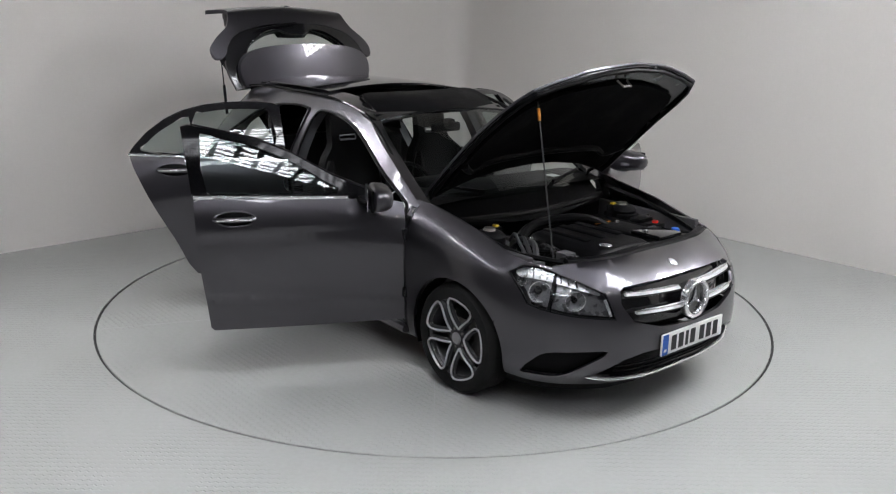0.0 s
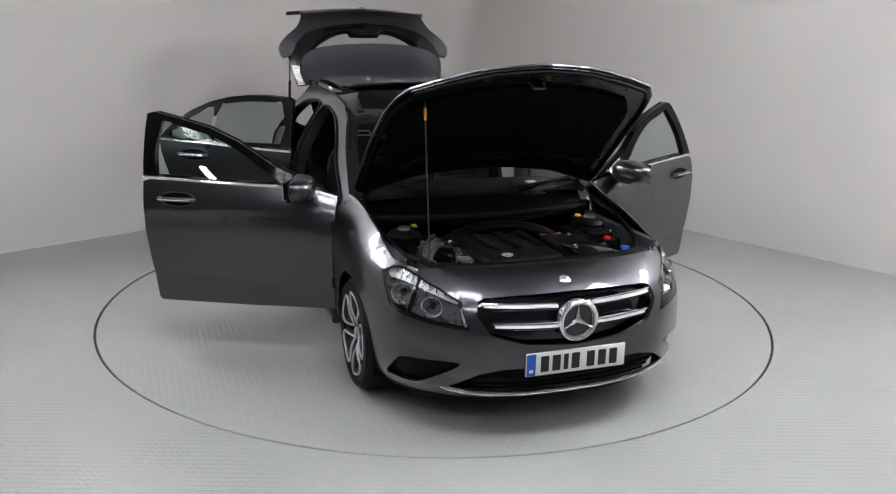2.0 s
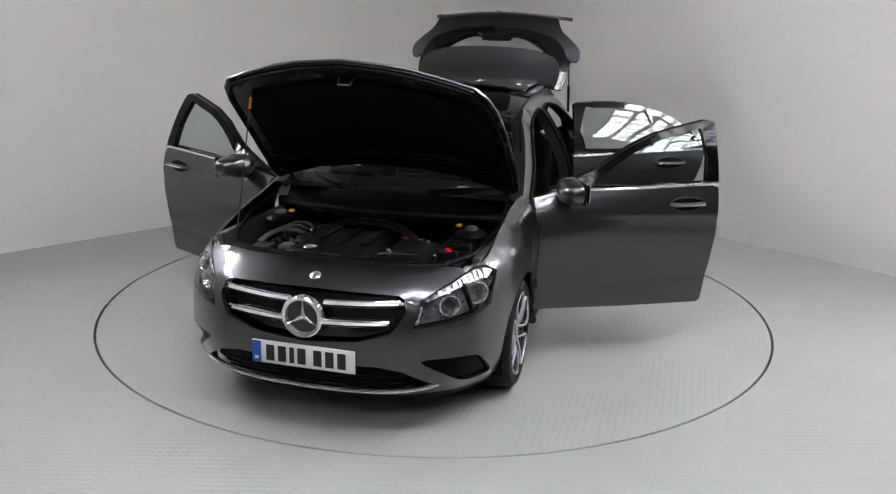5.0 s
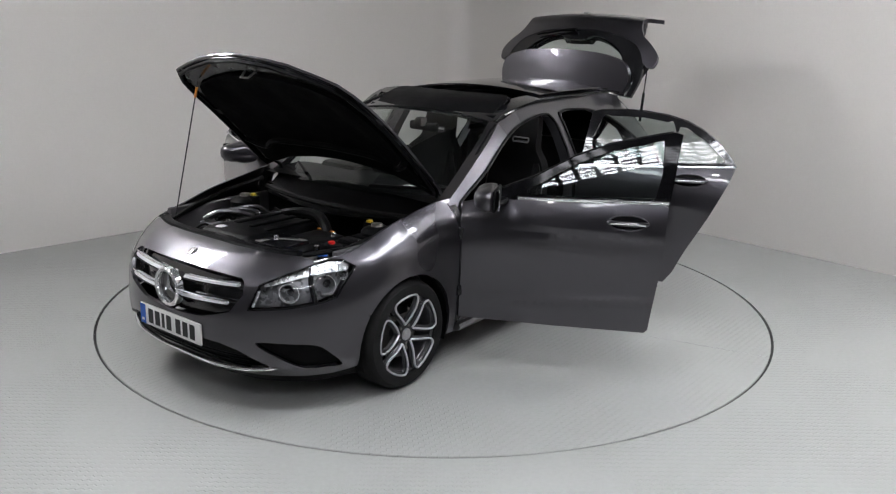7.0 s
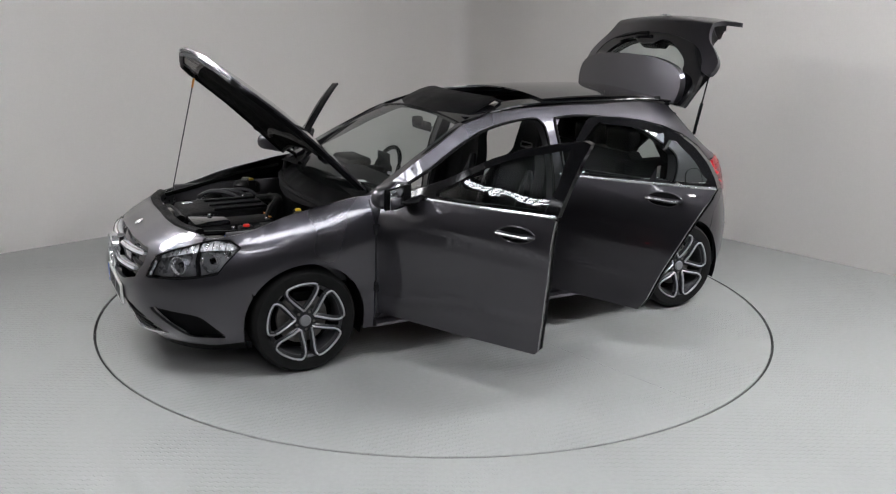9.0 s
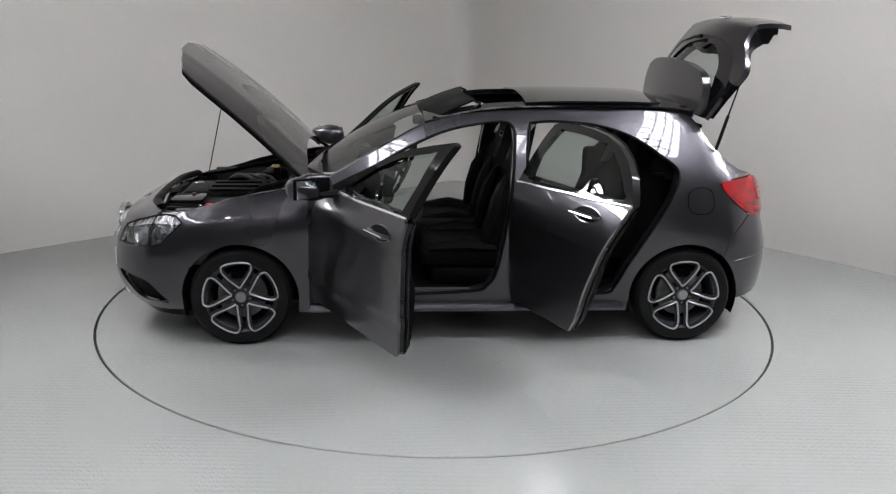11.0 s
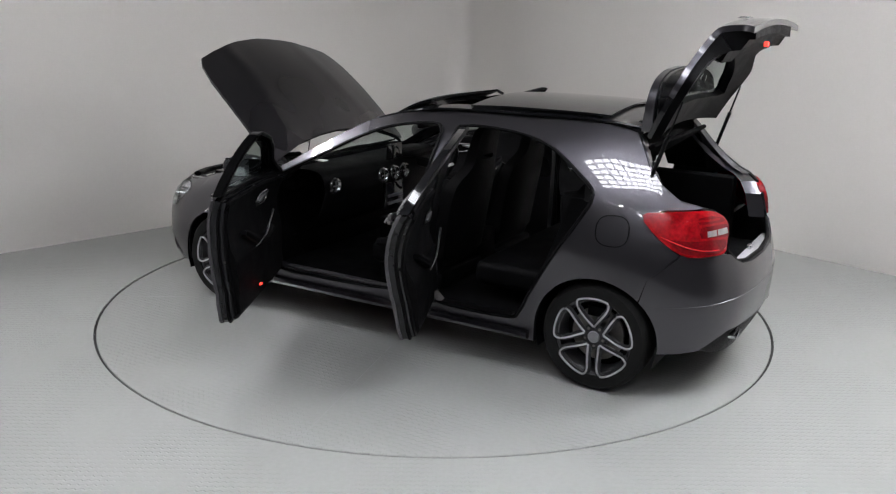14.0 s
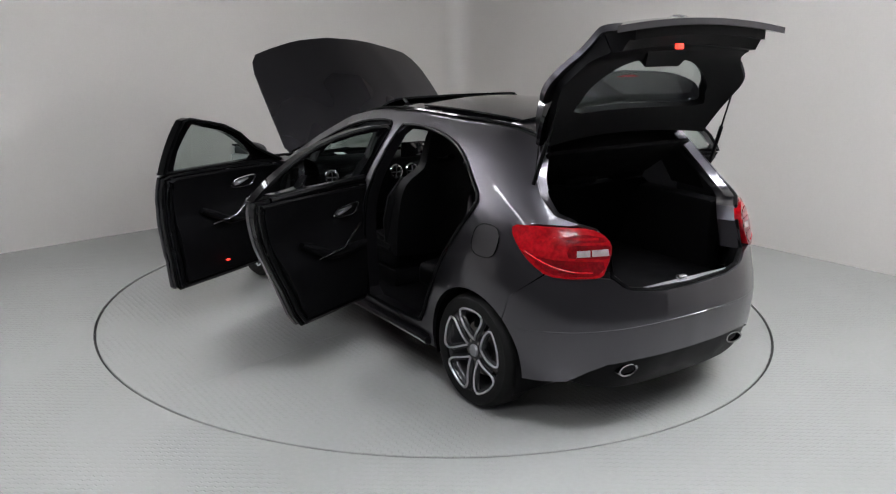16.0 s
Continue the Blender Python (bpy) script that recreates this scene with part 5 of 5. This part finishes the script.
def interior(car):
    tub = bmesh.new()
    box(-0.98, 1.0, -0.80, 0.80, 0.20, 0.30, 0.01, tub)
    box(-1.86, -0.9, -0.50, 0.50, 0.24, 0.36, 0.01, tub)
    box(0.95, 1.9, -0.50, 0.50, 0.16, 0.24, 0.01, tub)
    floor_pan = part("floor_pan", tub, BLACK, car, "dark cabin floor and underbody")
    part("firewall", box(0.94, 0.99, -0.72, 0.72, 0.30, 0.86, 0.01), BLACK, floor_pan)
    part("parcel_shelf", box(-1.56, -1.14, -0.52, 0.52, 1.06, 1.085, 0.01), FABRIC, floor_pan, "black parcel shelf", at=pose(-1.16, 0, 1.07) @ pose(0, 0, 0, 0, 35, 0) @ pose(1.16, 0, -1.07))
    part("boot_floor", box(-1.93, -1.0, -0.50, 0.50, 0.58, 0.62, 0.01), FABRIC, floor_pan, "black boot carpet")
    part("boot_lip", box(-1.935, -1.90, -0.42, 0.42, 0.58, 0.684, 0.01), BLACK, floor_pan)
    for s in (1, -1):
        part("boot_side", box(-1.70, -1.0, s * 0.54 - 0.06, s * 0.54 + 0.06, 0.36, 1.0, 0.03), FABRIC, floor_pan)
        part("quarter_lining", skin([(-1.2, 1.0), (-1.5, 1.0), (-1.5, 1.24), (-1.3, 1.33), (-1.15, 1.2)], [], 0.08, lambda a, b, s=s: wrap(a, b, 0.08, s)), BLACK, floor_pan)
    bm = skin([(0.2, 0.53), (-1.38, 0.48), (-1.38, -0.48), (0.2, -0.53)], [[(0.03, 0.44), (-0.43, 0.44), (-0.43, -0.44), (0.03, -0.44)]], 0.15, lambda a, b: (a, b, 1.345 - 0.06 * max(0, a + 0.0)))
    part("rear_header", box(-1.42, -1.36, -0.50, 0.50, 1.25, 1.352, 0.015), FABRIC, floor_pan)
    part("headliner", bm, FABRIC, floor_pan, "black headliner")
    # dashboard
    def dp(k, y):
        prof = [(0.0, 0.94, 0.93), (0.3, 0.70, 0.955), (0.5, 0.56, 0.94), (0.62, 0.52, 0.88), (0.8, 0.53, 0.76), (1.0, 0.62, 0.60), (1.2, 0.80, 0.50)]
        pv, px, pz = zip(*prof)
        return (hermite(pv, px, k) + 0.05 * (y / 0.7) ** 2, y, hermite(pv, pz, k))
    dash = part("dashboard", skin([(0.0, -0.70), (1.2, -0.70), (1.2, 0.70), (0.0, 0.70)], [], 0.06, dp, None), LEATHER, car, "black dashboard with round chrome air vents")
    part("dash_inlay", skin([(0.60, -0.66), (0.74, -0.66), (0.74, 0.66), (0.60, 0.66)], [], 0.06, lambda k, y: (dp(k, y)[0] - 0.006, y, dp(k, y)[2])), BLACK, dash)
    for y in (-0.62, -0.13, 0.0, 0.13, 0.62):
        x, _, z = dp(0.66, y)
        part("air_vent", lathe([(0.032, -0.006), (0.04, -0.02), (0.05, -0.016), (0.054, 0.0)], 24, "x"), DASHCHROME, dash, "round chrome air vent", at=pose(x - 0.006, y, z, 0, 0, 0))
        part("vent_blades", lathe([(0.0, -0.012), (0.01, -0.016), (0.036, -0.006)], 20, "x"), BLACK, dash, at=pose(x - 0.004, y, z))
        for k in range(2):
            part("vent_cross", box(-0.016, -0.010, -0.034, 0.034, -0.004, 0.004, 0.001), DASHMETAL, dash, at=pose(x - 0.004, y, z, 90 * k))
    part("screen", box(0.50, 0.515, -0.09, 0.09, 0.955, 1.06, 0.006), GLOSSBLACK, dash, "black tablet-like screen")
    part("instrument_hood", box(0.50, 0.68, -0.52, -0.20, 0.93, 0.99, 0.03), LEATHER, dash)
    part("centre_console", box(-0.25, 0.56, -0.12, 0.12, 0.30, 0.56, 0.03), LEATHER, dash)
    part("console_panel", box(0.50, 0.53, -0.11, 0.11, 0.60, 0.80, 0.01), GLOSSBLACK, dash)
    for z in (0.64, 0.69):
        part("button_row", box(0.49, 0.505, -0.09, 0.09, z, z + 0.02, 0.003), DASHMETAL, dash)
    part("gear_lever", tube([(0.25, 0.0, 0.55), (0.24, 0, 0.66)], [0.01, 0.02], 8), DASHMETAL, dash)
    part("paper_slip", box(0.80, 0.87, 0.36, 0.42, 0.958, 0.962, 0), PLATE, dash, "small white paper slip", at=pose(0, 0, 0))
    # steering wheel on the right-hand side
    m = pose(0.34, -0.36, 0.86) @ pose(0, 0, 0, 0, -25, 0)
    ring = [(0, 0.18 * math.cos(t), 0.18 * math.sin(t)) for t in np.linspace(0, 2 * math.pi, 33)]
    sw = part("steering_wheel", tube(ring, 0.015, 8), LEATHER, car, "black leather steering wheel with silver spokes", at=m)
    part("hub", lathe([(0.0, -0.03), (0.05, -0.025), (0.065, 0.0), (0.05, 0.03)], 20, "x"), LEATHER, sw)
    for a in (0, 180, 270):
        part("spoke", tube([(0, 0.05 * math.cos(radians(a)), 0.05 * math.sin(radians(a))), (0, 0.175 * math.cos(radians(a)), 0.175 * math.sin(radians(a)))], 0.012, 6), SILVER, sw)
    part("column", tube([(0.02, 0, 0), (0.3, 0, -0.1)], 0.035, 8), BLACK, sw)
    seat(car, 0.0, 0.37)
    seat(car, 0.0, -0.37)
    bench = part("rear_bench", box(-0.95, -0.48, -0.62, 0.62, 0.38, 0.53, 0.05, segs=4), LEATHER, car, "black rear bench seat")
    def bb(a, b, deep=0.0):
        return (-0.90 - 0.35 * a - deep, b, 0.48 + a)
    part("bench_back", skin([(0, 0.62), (0, -0.62), (0.5, -0.60), (0.56, -0.5), (0.56, 0.5), (0.5, 0.60)], [], 0.08, bb, lambda a, b: bb(a, b, 0.10)), LEATHER, bench)
    for y in (-0.38, 0.0, 0.38):
        part("headrest", box(-1.20, -1.09, y - 0.13, y + 0.13, 1.04, 1.19, 0.03, segs=3), LEATHER, bench)


def engine_bay(car):
    tray = bmesh.new()
    box(0.99, 1.95, -0.66, 0.66, 0.42, 0.50, 0.01, tray)
    bay = part("engine", tray, BLACK, car, "dark engine with a black plastic cover")
    for s in (1, -1):
        part("inner_wing", box(0.98, 1.72, s * 0.70 - 0.02, s * 0.70 + 0.02, 0.46, 0.80, 0.008), JAMB, bay)
        part("strut_top", lathe([(0.0, 0.03), (0.05, 0.028), (0.075, 0.015), (0.09, 0.0), (0.09, -0.05)], 20, "z"), BLACK, bay, at=pose(1.27, s * 0.56, 0.80))
        part("strut_cap", lathe([(0.0, 0.02), (0.03, 0.018), (0.035, 0.0)], 16, "z"), STEEL, bay, at=pose(1.27, s * 0.56, 0.825))
        part("seal_strip", tube([(1.0, s * 0.72, 0.885), (1.3, s * 0.715, 0.845), (1.6, s * 0.66, 0.785), (1.8, s * 0.55, 0.77)], 0.014, 6), BLACK, bay)
    cover = bmesh.new()
    box(1.26, 1.84, -0.30, 0.16, 0.50, 0.785, 0.05, cover, 0.93, 4)
    part("engine_cover", cover, BLACK, bay, "moulded black engine cover")
    for y in (-0.18, -0.05, 0.08):
        part("cover_rib", box(1.32, 1.64, y - 0.022, y + 0.022, 0.78, 0.797, 0.008), BLACK, bay)
    part("cover_badge", lathe([(0.0, 0.004), (0.03, 0.003), (0.034, 0.0)], 20, "z"), CHROME, bay, at=pose(1.745, -0.165, 0.787))
    part("air_duct", box(1.34, 1.84, 0.18, 0.44, 0.50, 0.77, 0.03, None, 0.92, 3), BLACK, bay)
    part("filter_lid", box(1.62, 1.82, 0.20, 0.41, 0.765, 0.79, 0.01), GLOSSBLACK, bay)
    part("battery_box", box(1.15, 1.50, 0.42, 0.64, 0.50, 0.76, 0.015), BLACK, bay, "black battery box")
    part("red_cap", lathe([(0.0, 0.016), (0.018, 0.014), (0.02, 0.0)], 12, "z"), RED, bay, "red terminal cap", at=pose(1.56, 0.51, 0.775))
    part("cap_foot", box(1.52, 1.60, 0.46, 0.56, 0.50, 0.777, 0.01), BLACK, bay)
    part("blue_cap", lathe([(0.0, 0.016), (0.022, 0.014), (0.026, 0.0)], 12, "z"), BLUE, bay, "blue washer cap", at=pose(1.67, 0.56, 0.745))
    part("washer_neck", lathe([(0.03, 0.0), (0.03, -0.24), (0.0, -0.24)], 12, "z"), BLACK, bay, at=pose(1.67, 0.56, 0.745))
    part("dipstick", tube([(1.75, 0.06, 0.70), (1.77, 0.065, 0.745), (1.775, 0.09, 0.75), (1.765, 0.10, 0.72)], 0.006, 6), YELLOW, bay, "yellow dipstick ring")
    for y in (-0.50, 0.49):
        part("yellow_cap", box(1.24, 1.27, y - 0.014, y + 0.014, 0.83, 0.848, 0.005), YELLOW, bay)
        part("cap_stem", box(1.23, 1.28, y - 0.03, y + 0.03, 0.5, 0.836, 0.006), BLACK, bay)
    rnd = random.Random(4)
    for k in range(16):
        y0 = rnd.choice((-1, -1, 1)) * rnd.uniform(0.30, 0.60)
        x0 = rnd.uniform(1.15, 1.65)
        p = [(x0 + 0.09 * i * rnd.uniform(0.5, 1.2), y0 + rnd.uniform(-0.06, 0.06), 0.66 + rnd.uniform(0, 0.10)) for i in range(5)]
        part("hose", tube([tuple(q) for q in curve(p, 4, False)], rnd.uniform(0.006, 0.02), 8), rnd.choice((BLACK, BLACK, RUBBER, STEEL)), bay)
    for k in range(14):
        y0 = -rnd.uniform(0.30, 0.60)
        x0 = rnd.uniform(1.2, 1.75)
        sx, sy = rnd.uniform(0.02, 0.05), rnd.uniform(0.02, 0.05)
        part("bracket", box(x0 - sx, x0 + sx, y0 - sy, y0 + sy, 0.5, rnd.uniform(0.64, 0.76), 0.008), rnd.choice((BLACK, STEEL, DASHMETAL, BLACK)), bay)
    lip = [(1.845, y, 0.735 + 0.03 * math.cos(4 * y)) for y in np.linspace(-0.27, 0.13, 9)]
    part("cover_lip", tube(lip, 0.028, 8, flat=0.8), BLACK, bay)
    part("intake_hose", tube([tuple(q) for q in curve([(1.38, 0.30, 0.74), (1.32, 0.20, 0.79), (1.24, 0.05, 0.80), (1.20, -0.15, 0.78), (1.26, -0.32, 0.74)], 5, False)], 0.030, 10), BLACK, bay, "thick black intake hose")
    for k in range(3):
        pipe = curve([(1.22 + 0.06 * k, -0.36, 0.72), (1.30 + 0.06 * k, -0.40, 0.79 - 0.01 * k), (1.40 + 0.06 * k, -0.47, 0.785), (1.52 + 0.04 * k, -0.53, 0.74)], 5, False)
        part("metal_pipe", tube([tuple(q) for q in pipe], 0.010 + 0.003 * k, 8), BARREL, bay, "dull metal pipe")
    for x, y, z in ((1.36, -0.33, 0.765), (1.55, -0.36, 0.75), (1.70, -0.34, 0.74), (1.62, 0.46, 0.76), (1.44, 0.60, 0.78), (1.70, 0.24, 0.79), (1.40, 0.36, 0.77)):
        part("clip", lathe([(0.0, 0.012), (0.010, 0.011), (0.014, 0.004), (0.014, -0.02)], 10, "z"), DASHCHROME, bay, at=pose(x, y, z))
    part("battery_label", box(1.36, 1.375, 0.20, 0.33, 0.772, 0.774, 0), ORANGE, bay)
    for x in (1.20, 1.30, 1.40):
        part("fuse_lid", box(x, x + 0.08, 0.47, 0.60, 0.755, 0.785, 0.01), BLACK, bay)
    # cowl and slam panel
    part("cowl", skin([(0.93, -0.68), (0.93, 0.68), (1.10, 0.66), (1.16, 0.0), (1.10, -0.66)], [], 0.08, lambda a, b: (a - 0.1 * (b / 0.7) ** 2, b, 0.905 - 0.9 * (a - 1.0) * 0.8), lambda a, b: (a - 0.1 * (b / 0.7) ** 2, b, 0.80)), BLACK, bay, "black cowl under the windscreen")
    path = [(1.11 - 0.12 * (y / 0.7) ** 2, y, 0.835) for y in np.linspace(-0.68, 0.68, 15)]
    part("cowl_seal", tube(path, 0.018, 8), RUBBER, bay)
    slam = [nose(0.80 * t, 0.785, 0.035) for t in np.linspace(-1, 1, 21)]
    part("slam_panel", tube(slam, 0.03, 8, flat=0.6), BLACK, bay)
    part("lock", box(1.86, 1.91, -0.05, 0.05, 0.76, 0.795, 0.008), STEEL, bay)


def build_car():
    car = new("car")
    tagged(car, "dark grey metallic hatchback with all doors, bonnet and tailgate open", "car")
    front_end(car)
    rear_end(car)
    for s in (1, -1):
        side_panels(car, s)
        door(car, s, True)
        door(car, s, False)
    bonnet(car)
    tailgate(car)
    glasshouse(car)
    wheels(car)
    interior(car)
    engine_bay(car)
    return car


room()
lights()
spot_lamps()
TABLE = turntable()
CAR = build_car()


def motions():
    walk(TABLE, [(t, pose(0, 0, 0, 0, 0, a)) for t, a in TURNS])
    walk(CAR, [(t, pose(0, 0, 0, 0, 0, a) @ pose(CAR_X, CAR_Y, 0)) for t, a in TURNS])


motions()
